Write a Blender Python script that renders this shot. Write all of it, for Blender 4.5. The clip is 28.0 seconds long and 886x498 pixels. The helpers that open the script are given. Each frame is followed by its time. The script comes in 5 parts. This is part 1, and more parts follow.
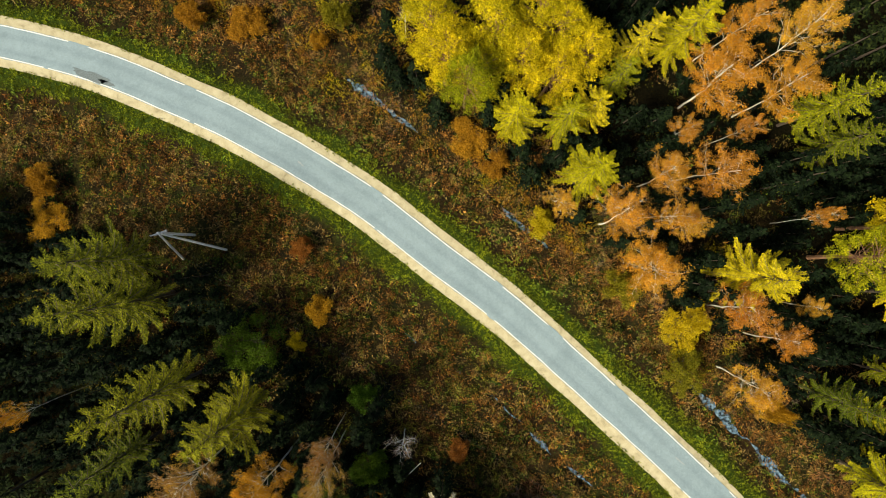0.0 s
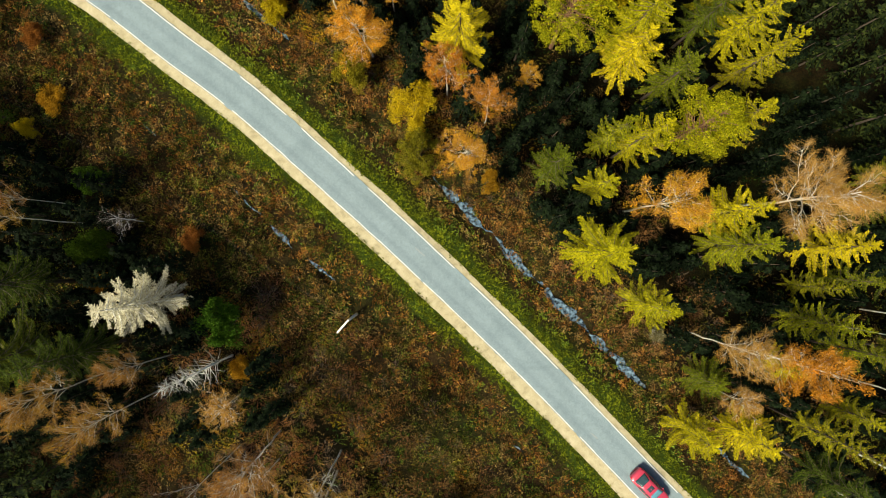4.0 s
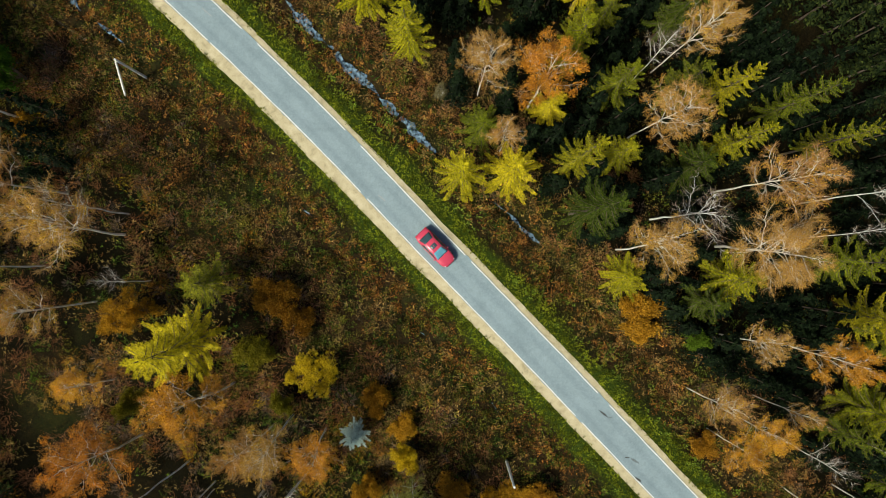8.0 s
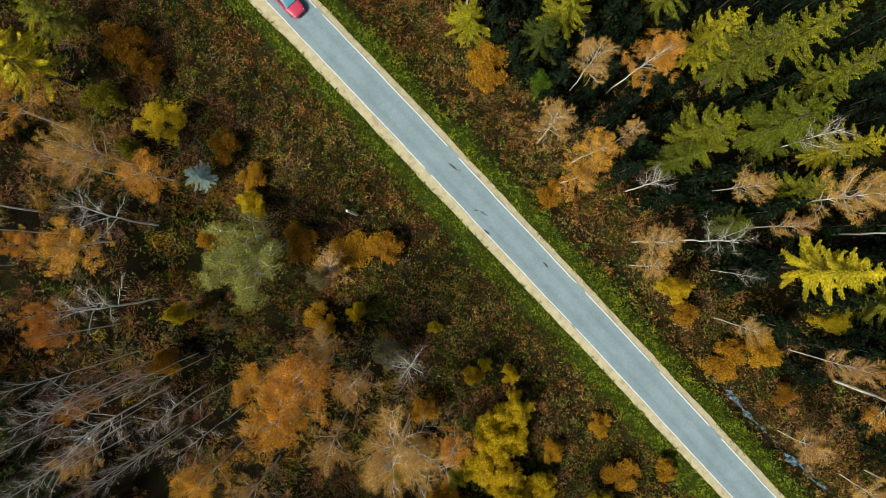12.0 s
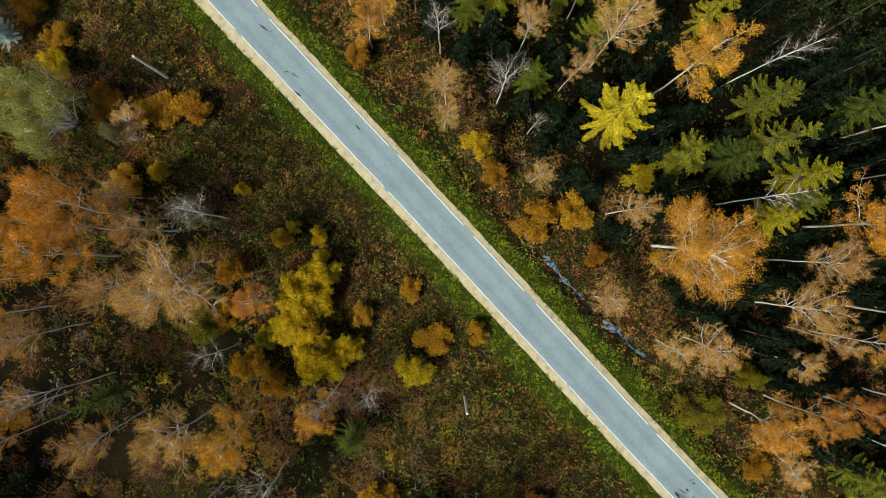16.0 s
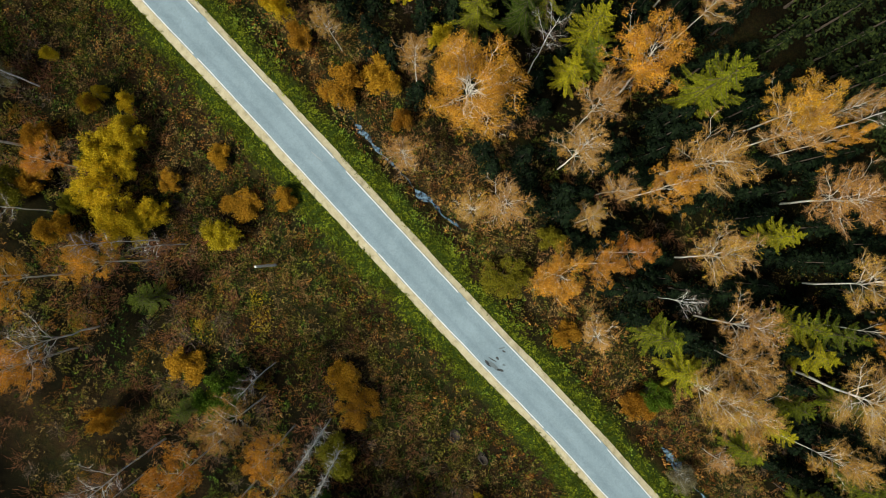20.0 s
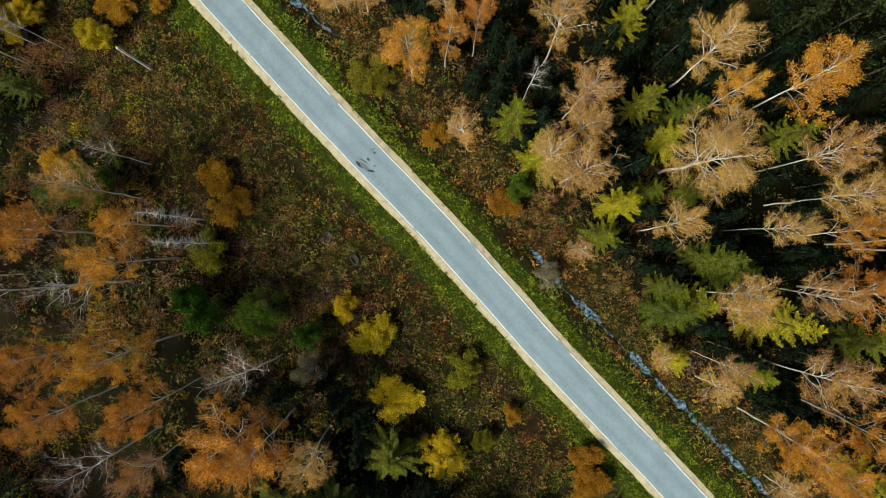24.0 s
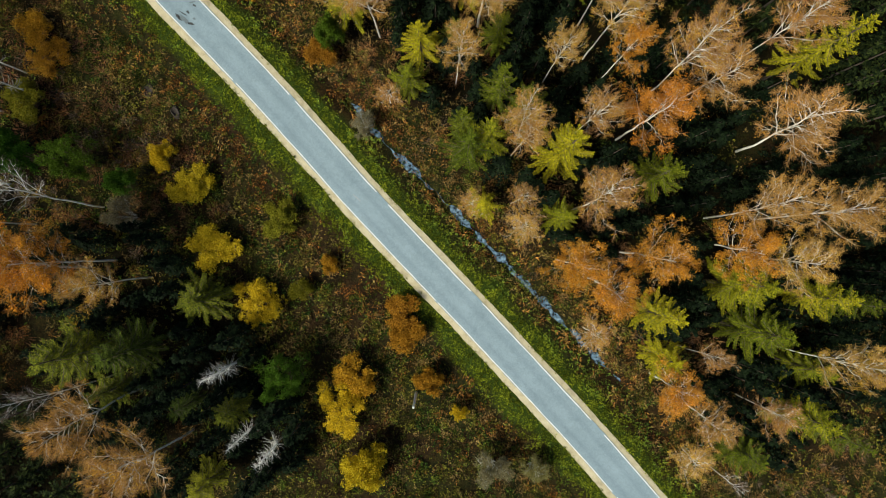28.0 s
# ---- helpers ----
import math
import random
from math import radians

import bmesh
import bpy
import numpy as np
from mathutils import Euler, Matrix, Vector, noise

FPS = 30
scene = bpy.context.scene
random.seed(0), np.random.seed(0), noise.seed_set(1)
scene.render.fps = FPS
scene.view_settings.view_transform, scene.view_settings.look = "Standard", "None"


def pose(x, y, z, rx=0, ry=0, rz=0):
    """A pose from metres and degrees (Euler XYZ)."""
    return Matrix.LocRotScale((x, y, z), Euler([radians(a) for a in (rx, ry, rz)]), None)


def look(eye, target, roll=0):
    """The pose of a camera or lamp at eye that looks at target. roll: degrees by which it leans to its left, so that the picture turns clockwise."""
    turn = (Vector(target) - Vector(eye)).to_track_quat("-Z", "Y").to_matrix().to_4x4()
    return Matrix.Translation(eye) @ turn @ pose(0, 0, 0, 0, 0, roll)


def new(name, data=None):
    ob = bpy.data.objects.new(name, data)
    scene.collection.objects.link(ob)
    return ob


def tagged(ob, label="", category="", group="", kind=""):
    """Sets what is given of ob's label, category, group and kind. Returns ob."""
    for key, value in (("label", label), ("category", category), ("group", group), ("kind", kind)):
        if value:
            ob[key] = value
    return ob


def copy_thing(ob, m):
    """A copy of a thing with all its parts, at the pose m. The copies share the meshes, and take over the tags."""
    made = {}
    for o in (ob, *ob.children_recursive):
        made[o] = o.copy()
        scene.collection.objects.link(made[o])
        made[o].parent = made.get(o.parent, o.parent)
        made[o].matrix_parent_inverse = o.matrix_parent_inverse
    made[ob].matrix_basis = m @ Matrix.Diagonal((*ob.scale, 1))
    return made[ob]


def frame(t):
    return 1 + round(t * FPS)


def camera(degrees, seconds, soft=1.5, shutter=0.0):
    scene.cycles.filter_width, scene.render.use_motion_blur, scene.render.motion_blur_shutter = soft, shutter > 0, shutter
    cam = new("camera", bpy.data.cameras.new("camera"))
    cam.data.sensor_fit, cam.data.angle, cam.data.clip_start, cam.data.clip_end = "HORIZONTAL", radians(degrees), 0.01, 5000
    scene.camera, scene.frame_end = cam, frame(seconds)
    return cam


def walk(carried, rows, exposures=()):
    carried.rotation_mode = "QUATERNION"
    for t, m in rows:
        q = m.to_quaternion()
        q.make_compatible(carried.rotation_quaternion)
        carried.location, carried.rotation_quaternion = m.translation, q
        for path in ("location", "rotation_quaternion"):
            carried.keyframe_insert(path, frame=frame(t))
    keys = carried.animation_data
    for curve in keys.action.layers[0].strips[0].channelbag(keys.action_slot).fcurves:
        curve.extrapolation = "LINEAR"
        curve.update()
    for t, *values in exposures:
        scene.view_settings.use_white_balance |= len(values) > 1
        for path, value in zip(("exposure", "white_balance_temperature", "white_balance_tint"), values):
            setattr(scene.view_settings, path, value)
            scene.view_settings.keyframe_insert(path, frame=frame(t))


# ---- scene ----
cam = camera(72.0, 28.0, 1.0)
ROWS = [
    (0.0, 0.00, -0.00, 65.46, 0.01),
    (0.5, 3.27, -2.77, 65.40, -0.07),
    (1.0, 6.79, -5.60, 65.27, -0.15),
    (1.5, 10.36, -8.44, 65.14, -0.20),
    (2.0, 13.94, -11.33, 65.04, -0.21),
    (2.5, 17.50, -14.11, 64.96, -0.21),
    (3.0, 21.08, -16.92, 64.86, -0.21),
    (3.5, 24.54, -19.69, 64.75, -0.21),
    (5.5, 37.41, -31.24, 64.78, -0.05),
    (6.0, 40.39, -34.45, 64.63, -0.14),
    (6.5, 43.17, -37.68, 64.51, -0.14),
    (7.0, 45.77, -40.95, 64.39, -0.08),
    (7.5, 48.11, -44.27, 64.28, -0.01),
    (8.0, 50.35, -47.74, 64.36, 0.00),
    (8.5, 52.57, -51.35, 64.56, 0.02),
    (9.0, 54.55, -54.96, 64.78, 0.10),
    (9.5, 56.43, -58.60, 64.92, 0.22),
    (10.0, 58.31, -62.10, 64.99, 0.31),
    (10.5, 60.24, -65.33, 65.04, 0.36),
    (11.0, 62.18, -68.41, 65.04, 0.40),
    (11.5, 64.18, -71.23, 64.93, 0.40),
    (12.0, 66.30, -73.89, 64.75, 0.38),
    (12.5, 68.54, -76.25, 64.62, 0.36),
    (14.5, 78.04, -83.88, 64.10, 0.33),
    (15.0, 80.75, -85.43, 63.95, 0.35),
    (15.5, 83.47, -86.82, 63.84, 0.35),
    (16.0, 86.22, -88.18, 63.80, 0.35),
    (16.5, 88.98, -89.52, 63.80, 0.37),
    (17.0, 91.70, -90.90, 63.75, 0.39),
    (17.5, 94.40, -92.31, 63.65, 0.42),
    (18.0, 97.01, -93.95, 63.51, 0.42),
    (18.5, 99.48, -95.73, 63.42, 0.40),
    (19.0, 101.78, -97.52, 63.42, 0.40),
    (19.5, 104.05, -99.66, 63.47, 0.40),
    (20.0, 106.18, -101.90, 63.58, 0.41),
    (20.5, 108.07, -104.25, 63.73, 0.43),
    (21.0, 109.90, -106.85, 63.84, 0.45),
    (21.5, 111.70, -109.53, 63.90, 0.45),
    (23.5, 118.20, -120.12, 64.55, 0.45),
    (24.0, 119.93, -122.70, 64.66, 0.44),
    (24.5, 121.73, -125.00, 64.70, 0.46),
    (25.0, 123.61, -127.21, 64.71, 0.49),
    (25.5, 125.72, -129.20, 64.75, 0.49),
    (26.0, 127.99, -131.04, 64.81, 0.49),
    (26.5, 130.51, -132.87, 64.88, 0.49),
    (27.0, 133.25, -134.67, 64.96, 0.47),
    (27.5, 136.13, -136.50, 65.04, 0.45),
    (28.0, 139.36, -138.33, 65.10, 0.45),
]
walk(cam, [(t, pose(x, y, z, 0, 0, yaw)) for t, x, y, z, yaw in ROWS],
     [(0.0, 0.58, 6950, 3), (3.0, 0.59, 7000, 3), (5.5, 0.46, 6800, 3), (9.0, 0.26, 6300, 4), (28.0, 0.26, 6100, 4)])

# ---- light: broad sun behind thin high cloud, from the south-west, open sky ----
SUN_AZ, SUN_EL = radians(234), radians(51)
world = bpy.data.worlds.new("sky")
scene.world = world
world.use_nodes = True
wn = world.node_tree.nodes
sky = wn.new("ShaderNodeTexSky")
sky.sky_type, sky.sun_disc = "NISHITA", False
sky.sun_elevation, sky.sun_rotation = SUN_EL, SUN_AZ
sky.dust_density = 2.0
wn["Background"].inputs["Strength"].default_value = 0.074
world.node_tree.links.new(sky.outputs[0], wn["Background"].inputs["Color"])
sun = new("sun", bpy.data.lights.new("sun", "SUN"))
sun.data.energy, sun.data.angle, sun.data.color = 5.0, radians(15), (1.0, 0.91, 0.72)
to_sun = Vector((math.sin(SUN_AZ) * math.cos(SUN_EL), math.cos(SUN_AZ) * math.cos(SUN_EL), math.sin(SUN_EL)))
sun.matrix_world = look((90, -90, 90), Vector((90, -90, 90)) - to_sun)


# ---- materials ----
def material(name, build):
    m = bpy.data.materials.new(name)
    m.use_nodes = True
    nt = m.node_tree
    build(nt, nt.nodes["Principled BSDF"])
    return m


def ramp(nt, stops):
    r = nt.nodes.new("ShaderNodeValToRGB")
    els = r.color_ramp.elements
    while len(els) < len(stops):
        els.new(0.5)
    for e, (p, c) in zip(els, stops):
        e.position, e.color = p, (*c, 1)
    return r


def tex(nt, scale, detail=4.0, rough=0.6, dist=0.0):
    n = nt.nodes.new("ShaderNodeTexNoise")
    n.inputs["Scale"].default_value, n.inputs["Detail"].default_value = scale, detail
    n.inputs["Roughness"].default_value, n.inputs["Distortion"].default_value = rough, dist
    pos = nt.nodes.new("ShaderNodeNewGeometry")
    nt.links.new(pos.outputs["Position"], n.inputs["Vector"])
    return n


def mix(nt, a, b, fac, mode="MIX"):
    n = nt.nodes.new("ShaderNodeMix")
    n.data_type, n.blend_type = "RGBA", mode
    for sock, v in ((n.inputs[0], fac), (n.inputs[6], a), (n.inputs[7], b)):
        if hasattr(v, "links"):
            nt.links.new(v, sock)
        elif isinstance(v, (int, float)):
            sock.default_value = v
        else:
            sock.default_value = (*v, 1)
    return n.outputs[2]


def bump(nt, bsdf, height, strength, distance):
    b = nt.nodes.new("ShaderNodeBump")
    b.inputs["Strength"].default_value, b.inputs["Distance"].default_value = strength, distance
    nt.links.new(height, b.inputs["Height"])
    nt.links.new(b.outputs[0], bsdf.inputs["Normal"])


def leaf_material(name, tree_tones, spread=0.5, through_light=0.35, mottle=0.0, mingle=0.35):
    """Foliage: one tone for each plant out of a range, each leaf a little lighter or darker, some light shining through."""
    def build(nt, bsdf):
        info = nt.nodes.new("ShaderNodeObjectInfo")
        geo = nt.nodes.new("ShaderNodeNewGeometry")
        r = ramp(nt, [(i / max(1, len(tree_tones) - 1), c) for i, c in enumerate(tree_tones)])
        add = nt.nodes.new("ShaderNodeMath")
        add.operation = "MULTIPLY_ADD"
        nt.links.new(geo.outputs["Random Per Island"], add.inputs[0])
        add.inputs[1].default_value = mingle
        nt.links.new(info.outputs["Random"], add.inputs[2])
        sub = nt.nodes.new("ShaderNodeMath")
        sub.operation, sub.inputs[1].default_value = "SUBTRACT", mingle / 2
        nt.links.new(add.outputs[0], sub.inputs[0])
        nt.links.new(sub.outputs[0], r.inputs[0])
        lo, hi = 1.0 - spread, 1.0 + spread * 0.7
        v = ramp(nt, [(0, (lo, lo, lo)), (1, (hi, hi, hi))])
        nt.links.new(geo.outputs["Random Per Island"], v.inputs[0])
        c = mix(nt, r.outputs[0], v.outputs[0], 1.0, "MULTIPLY")
        if mottle:
            spots = tex(nt, 0.75, 5, 0.72, 0.5)
            k = ramp(nt, [(0.4, (1 - mottle,) * 3), (0.5, (0.9, 0.9, 0.9)), (0.62, (1 + mottle * 1.2, 1 + mottle * 1.1, 1 + mottle * 0.9))])
            nt.links.new(spots.outputs[0], k.inputs[0])
            c = mix(nt, c, k.outputs[0], 1.0, "MULTIPLY")
        nt.links.new(c, bsdf.inputs["Base Color"])
        bsdf.inputs["Roughness"].default_value = 0.6
        bsdf.inputs["Specular IOR Level"].default_value = 0.03
        tr = nt.nodes.new("ShaderNodeBsdfTranslucent")
        nt.links.new(c, tr.inputs["Color"])
        ms = nt.nodes.new("ShaderNodeMixShader")
        ms.inputs[0].default_value = through_light
        out = nt.nodes["Material Output"]
        nt.links.new(bsdf.outputs[0], ms.inputs[1])
        nt.links.new(tr.outputs[0], ms.inputs[2])
        nt.links.new(ms.outputs[0], out.inputs["Surface"])
    return material(name, build)


def bark_material(name, light, dark, scale=6.0, amount=0.5, rough=0.8):
    def build(nt, bsdf):
        n = tex(nt, scale, 5, 0.7)
        r = ramp(nt, [(0.5 - amount * 0.3, dark), (0.5 + amount * 0.1, light)])
        nt.links.new(n.outputs[0], r.inputs[0])
        nt.links.new(r.outputs[0], bsdf.inputs["Base Color"])
        bsdf.inputs["Roughness"].default_value = rough
        bump(nt, bsdf, n.outputs[0], 0.5, 0.02)
    return material(name, build)


def plain(name, col, rough=0.5, metal=0.0, grain=0.1, scale=8.0, coat=0.0):
    def build(nt, bsdf):
        n = tex(nt, scale, 5, 0.65)
        a = tuple(c * (1 - grain) for c in col)
        b = tuple(min(1, c * (1 + grain)) for c in col)
        r = ramp(nt, [(0.3, a), (0.7, b)])
        nt.links.new(n.outputs[0], r.inputs[0])
        nt.links.new(r.outputs[0], bsdf.inputs["Base Color"])
        bsdf.inputs["Roughness"].default_value, bsdf.inputs["Metallic"].default_value = rough, metal
        bsdf.inputs["Coat Weight"].default_value = coat
    return material(name, build)


LEAF = {
    "SY": leaf_material("yellow_green_needles", [(0.16, 0.18, 0.009), (0.3, 0.29, 0.01), (0.42, 0.36, 0.012), (0.52, 0.42, 0.016)], 0.45, 0.22, 0.3, 0.4),
    "SG": leaf_material("dark_green_needles", [(0.032, 0.052, 0.008), (0.07, 0.09, 0.01), (0.19, 0.185, 0.012)], 0.45, 0.2, 0.3, 0.5),
    "SM": leaf_material("green_needles", [(0.06, 0.085, 0.008), (0.145, 0.16, 0.009), (0.33, 0.29, 0.01)], 0.45, 0.2, 0.3, 0.5),
    # SD needles are near-black: the shade inside the wood is put into their colour.
    "SD": leaf_material("shade_black_spruce_needles", [(0.004, 0.008, 0.004), (0.009, 0.016, 0.006), (0.034, 0.044, 0.01)], 0.3, 0.15, 0.5, 0.5),
    "PI": leaf_material("bright_pine_needles", [(0.24, 0.27, 0.012), (0.46, 0.41, 0.014), (0.64, 0.49, 0.016)], 0.45, 0.25, 0.35, 0.5),
    "SB": leaf_material("blue_green_needles", [(0.36, 0.48, 0.45), (0.5, 0.62, 0.58)], 0.3, 0.35),
    "BO": leaf_material("orange_birch_leaves", [(0.5, 0.185, 0.02), (0.6, 0.28, 0.024), (0.66, 0.38, 0.03)], 0.5, 0.24, 0.35),
    "BG": leaf_material("golden_birch_leaves", [(0.57, 0.25, 0.022), (0.6, 0.32, 0.026)], 0.5, 0.24, 0.35),
    "BT": leaf_material("tan_birch_leaves", [(0.51, 0.24, 0.04), (0.61, 0.33, 0.034), (0.66, 0.43, 0.036)], 0.45, 0.24, 0.4, 0.4),
    "UY": leaf_material("yellow_bush_leaves", [(0.5, 0.4, 0.018), (0.68, 0.49, 0.02)], 0.45, 0.4),
    "UO": leaf_material("orange_bush_leaves", [(0.35, 0.165, 0.017), (0.5, 0.285, 0.02)], 0.5),
    "UG": leaf_material("olive_bush_leaves", [(0.152, 0.16, 0.014), (0.258, 0.22, 0.017)], 0.5),
    "UD": leaf_material("dark_green_bush_leaves", [(0.05, 0.14, 0.014), (0.12, 0.19, 0.017)], 0.5, 0.3),
    "UP": leaf_material("pale_willow_leaves", [(0.237, 0.207, 0.126), (0.266, 0.244, 0.089)], 0.4),
    "UB": leaf_material("russet_bush_leaves", [(0.25, 0.088, 0.024), (0.33, 0.135, 0.025)], 0.5),
    "PL": leaf_material("bleached_needles", [(0.48, 0.44, 0.31), (0.6, 0.56, 0.4)], 0.4),
}
LEAF["PW"] = leaf_material("pale_green_willow_leaves", [(0.36, 0.37, 0.1), (0.47, 0.46, 0.13)], 0.4, 0.45)
TWIG = {
    "red": leaf_material("reddish_brown_twigs", [(0.32, 0.14, 0.07), (0.48, 0.25, 0.1)], 0.4, 0.2),
    "BT": leaf_material("tan_birch_twigs", [(0.42, 0.225, 0.09), (0.52, 0.32, 0.1)], 0.35, 0.2),
    "BO": leaf_material("orange_brown_birch_twigs", [(0.52, 0.23, 0.055), (0.6, 0.33, 0.065)], 0.35, 0.25),
    "BG": leaf_material("golden_brown_birch_twigs", [(0.52, 0.26, 0.05), (0.56, 0.32, 0.06)], 0.35, 0.25),
    "BN": leaf_material("grey_twigs", [(0.18, 0.128, 0.098), (0.255, 0.195, 0.158)], 0.35, 0.2),
    "DW": leaf_material("bleached_twigs", [(0.285, 0.277, 0.255), (0.375, 0.36, 0.323)], 0.3, 0.1),
}
BIRCH = bark_material("white_birch_bark", (0.76, 0.73, 0.66), (0.42, 0.38, 0.33), 5.0, 0.4)
GREY_BARK = bark_material("silver_dead_bark", (0.84, 0.83, 0.8), (0.5, 0.49, 0.46), 5.0, 0.5)
PINE_BARK = bark_material("orange_brown_pine_bark", (0.26, 0.13, 0.07), (0.1, 0.06, 0.04), 7.0, 0.6)
SPRUCE_BARK = bark_material("spruce_bark", (0.085, 0.062, 0.048), (0.04, 0.03, 0.025), 9.0, 0.7)
BUSH_BARK = bark_material("bush_bark", (0.16, 0.112, 0.072), (0.072, 0.048, 0.036), 9.0, 0.7)
POLE_WOOD = bark_material("whitewashed_pole_concrete", (0.82, 0.81, 0.77), (0.6, 0.58, 0.54), 4.0, 0.5)
HERB = {
    "rust": leaf_material("rust_bracken", [(0.07, 0.034, 0.015), (0.165, 0.08, 0.026), (0.34, 0.17, 0.042)], 0.5, 0.2, 0.6, 0.9),
    "brown": leaf_material("brown_herbs", [(0.052, 0.037, 0.018), (0.125, 0.089, 0.034), (0.26, 0.185, 0.066)], 0.5, 0.2, 0.6, 0.9),
    "olive": leaf_material("olive_herbs", [(0.042, 0.05, 0.011), (0.105, 0.108, 0.017), (0.205, 0.19, 0.027)], 0.5, 0.2, 0.6, 0.9),
    "green": leaf_material("green_verge_grass", [(0.075, 0.122, 0.01), (0.18, 0.205, 0.014)], 0.5, 0.3, 0.6),
    "leafy": leaf_material("dark_green_herbs", [(0.02, 0.048, 0.01), (0.05, 0.09, 0.015), (0.13, 0.19, 0.025)], 0.5, 0.2, 0.6, 0.9),
    "straw": leaf_material("dry_straw_grass", [(0.27, 0.18, 0.07), (0.38, 0.25, 0.09)], 0.5, 0.25),
    "bracken": leaf_material("orange_brown_bracken", [(0.11, 0.045, 0.016), (0.29, 0.12, 0.028), (0.54, 0.25, 0.046)], 0.5, 0.2, 0.5, 0.9),
}


def ground_build(nt, bsdf):
    big, mid, fine = tex(nt, 0.09, 5, 0.65, 0.4), tex(nt, 0.8, 6, 0.7, 0.3), tex(nt, 6.0, 6, 0.75)
    earth = ramp(nt, [(0.3, (0.0078, 0.0078, 0.0047)), (0.5, (0.0234, 0.014, 0.0078)), (0.68, (0.0406, 0.025, 0.0109))])
    nt.links.new(mid.outputs[0], earth.inputs[0])
    moss = ramp(nt, [(0.35, (0.011, 0.0142, 0.0062)), (0.65, (0.025, 0.0295, 0.0079))])
    nt.links.new(mid.outputs[0], moss.inputs[0])
    where = ramp(nt, [(0.45, (0, 0, 0)), (0.6, (1, 1, 1))])
    nt.links.new(big.outputs[0], where.inputs[0])
    meadow = mix(nt, earth.outputs[0], moss.outputs[0], where.outputs[0])
    turf = ramp(nt, [(0.3, (0.013, 0.028, 0.005)), (0.6, (0.04, 0.063, 0.008)), (0.8, (0.073, 0.079, 0.012))])
    nt.links.new(fine.outputs[0], turf.inputs[0])
    # Near-black soil: the shade between the trees is put into this colour.
    shaded_humus = ramp(nt, [(0.3, (0.0027, 0.0027, 0.0018)), (0.6, (0.0063, 0.0054, 0.0027)), (0.8, (0.0081, 0.0063, 0.0036))])
    nt.links.new(fine.outputs[0], shaded_humus.inputs[0])
    verge = nt.nodes.new("ShaderNodeAttribute")
    verge.attribute_name = "verge"
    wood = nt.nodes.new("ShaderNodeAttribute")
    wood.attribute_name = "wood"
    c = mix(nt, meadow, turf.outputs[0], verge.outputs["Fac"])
    c = mix(nt, c, shaded_humus.outputs[0], wood.outputs["Fac"])
    litter = nt.nodes.new("ShaderNodeTexVoronoi")
    litter.inputs["Scale"].default_value = 6.5
    pos = nt.nodes.new("ShaderNodeNewGeometry")
    nt.links.new(pos.outputs["Position"], litter.inputs["Vector"])
    sep = nt.nodes.new("ShaderNodeSeparateColor")
    nt.links.new(litter.outputs["Color"], sep.inputs[0])
    bits = ramp(nt, [(0.0, (0.0043, 0.0043, 0.0026)), (0.45, (0.0103, 0.0077, 0.0043)), (0.6, (0.0345, 0.0182, 0.0061)), (0.75, (0.0172, 0.0207, 0.0052)), (0.88, (0.0397, 0.0345, 0.0077)), (1.0, (0.0569, 0.0293, 0.0077))])
    nt.links.new(sep.outputs[0], bits.inputs[0])
    thick = tex(nt, 0.5, 4, 0.7)
    where2 = ramp(nt, [(0.35, (0.1, 0.1, 0.1)), (0.6, (0.5, 0.5, 0.5))])
    nt.links.new(thick.outputs[0], where2.inputs[0])
    open_land = mix(nt, where2.outputs[0], (0.05, 0.05, 0.05), wood.outputs["Fac"])
    open_land = mix(nt, open_land, (0.15, 0.15, 0.15), verge.outputs["Fac"])
    c = mix(nt, c, bits.outputs[0], open_land)
    grain = ramp(nt, [(0.3, (0.55, 0.55, 0.55)), (0.7, (1.3, 1.3, 1.3))])
    nt.links.new(fine.outputs[0], grain.inputs[0])
    c = mix(nt, c, grain.outputs[0], 1.0, "MULTIPLY")
    nt.links.new(c, bsdf.inputs["Base Color"])
    bsdf.inputs["Roughness"].default_value = 0.95
    bsdf.inputs["Specular IOR Level"].default_value = 0.02
    bump(nt, bsdf, fine.outputs[0], 1.0, 0.12)


def asphalt_build(nt, bsdf):
    stone, patch, streak = tex(nt, 60.0, 3, 0.7), tex(nt, 0.35, 5, 0.6, 0.6), tex(nt, 3.0, 6, 0.7, 1.0)
    a = ramp(nt, [(0.3, (0.162, 0.22, 0.258)), (0.7, (0.206, 0.274, 0.318))])
    nt.links.new(patch.outputs[0], a.inputs[0])
    s = ramp(nt, [(0.25, (0.82, 0.82, 0.82)), (0.75, (1.12, 1.12, 1.12))])
    nt.links.new(streak.outputs[0], s.inputs[0])
    g = ramp(nt, [(0.3, (0.85, 0.85, 0.85)), (0.7, (1.12, 1.12, 1.12))])
    nt.links.new(stone.outputs[0], g.inputs[0])
    track = nt.nodes.new("ShaderNodeAttribute")
    track.attribute_name = "track"
    w = ramp(nt, [(0.0, (1.0, 1.0, 1.0)), (1.0, (0.8, 0.81, 0.83))])
    nt.links.new(track.outputs["Fac"], w.inputs[0])
    c = mix(nt, a.outputs[0], s.outputs[0], 1.0, "MULTIPLY")
    c = mix(nt, c, g.outputs[0], 1.0, "MULTIPLY")
    c = mix(nt, c, w.outputs[0], 1.0, "MULTIPLY")
    nt.links.new(c, bsdf.inputs["Base Color"])
    bsdf.inputs["Roughness"].default_value = 0.85
    bump(nt, bsdf, stone.outputs[0], 0.3, 0.01)


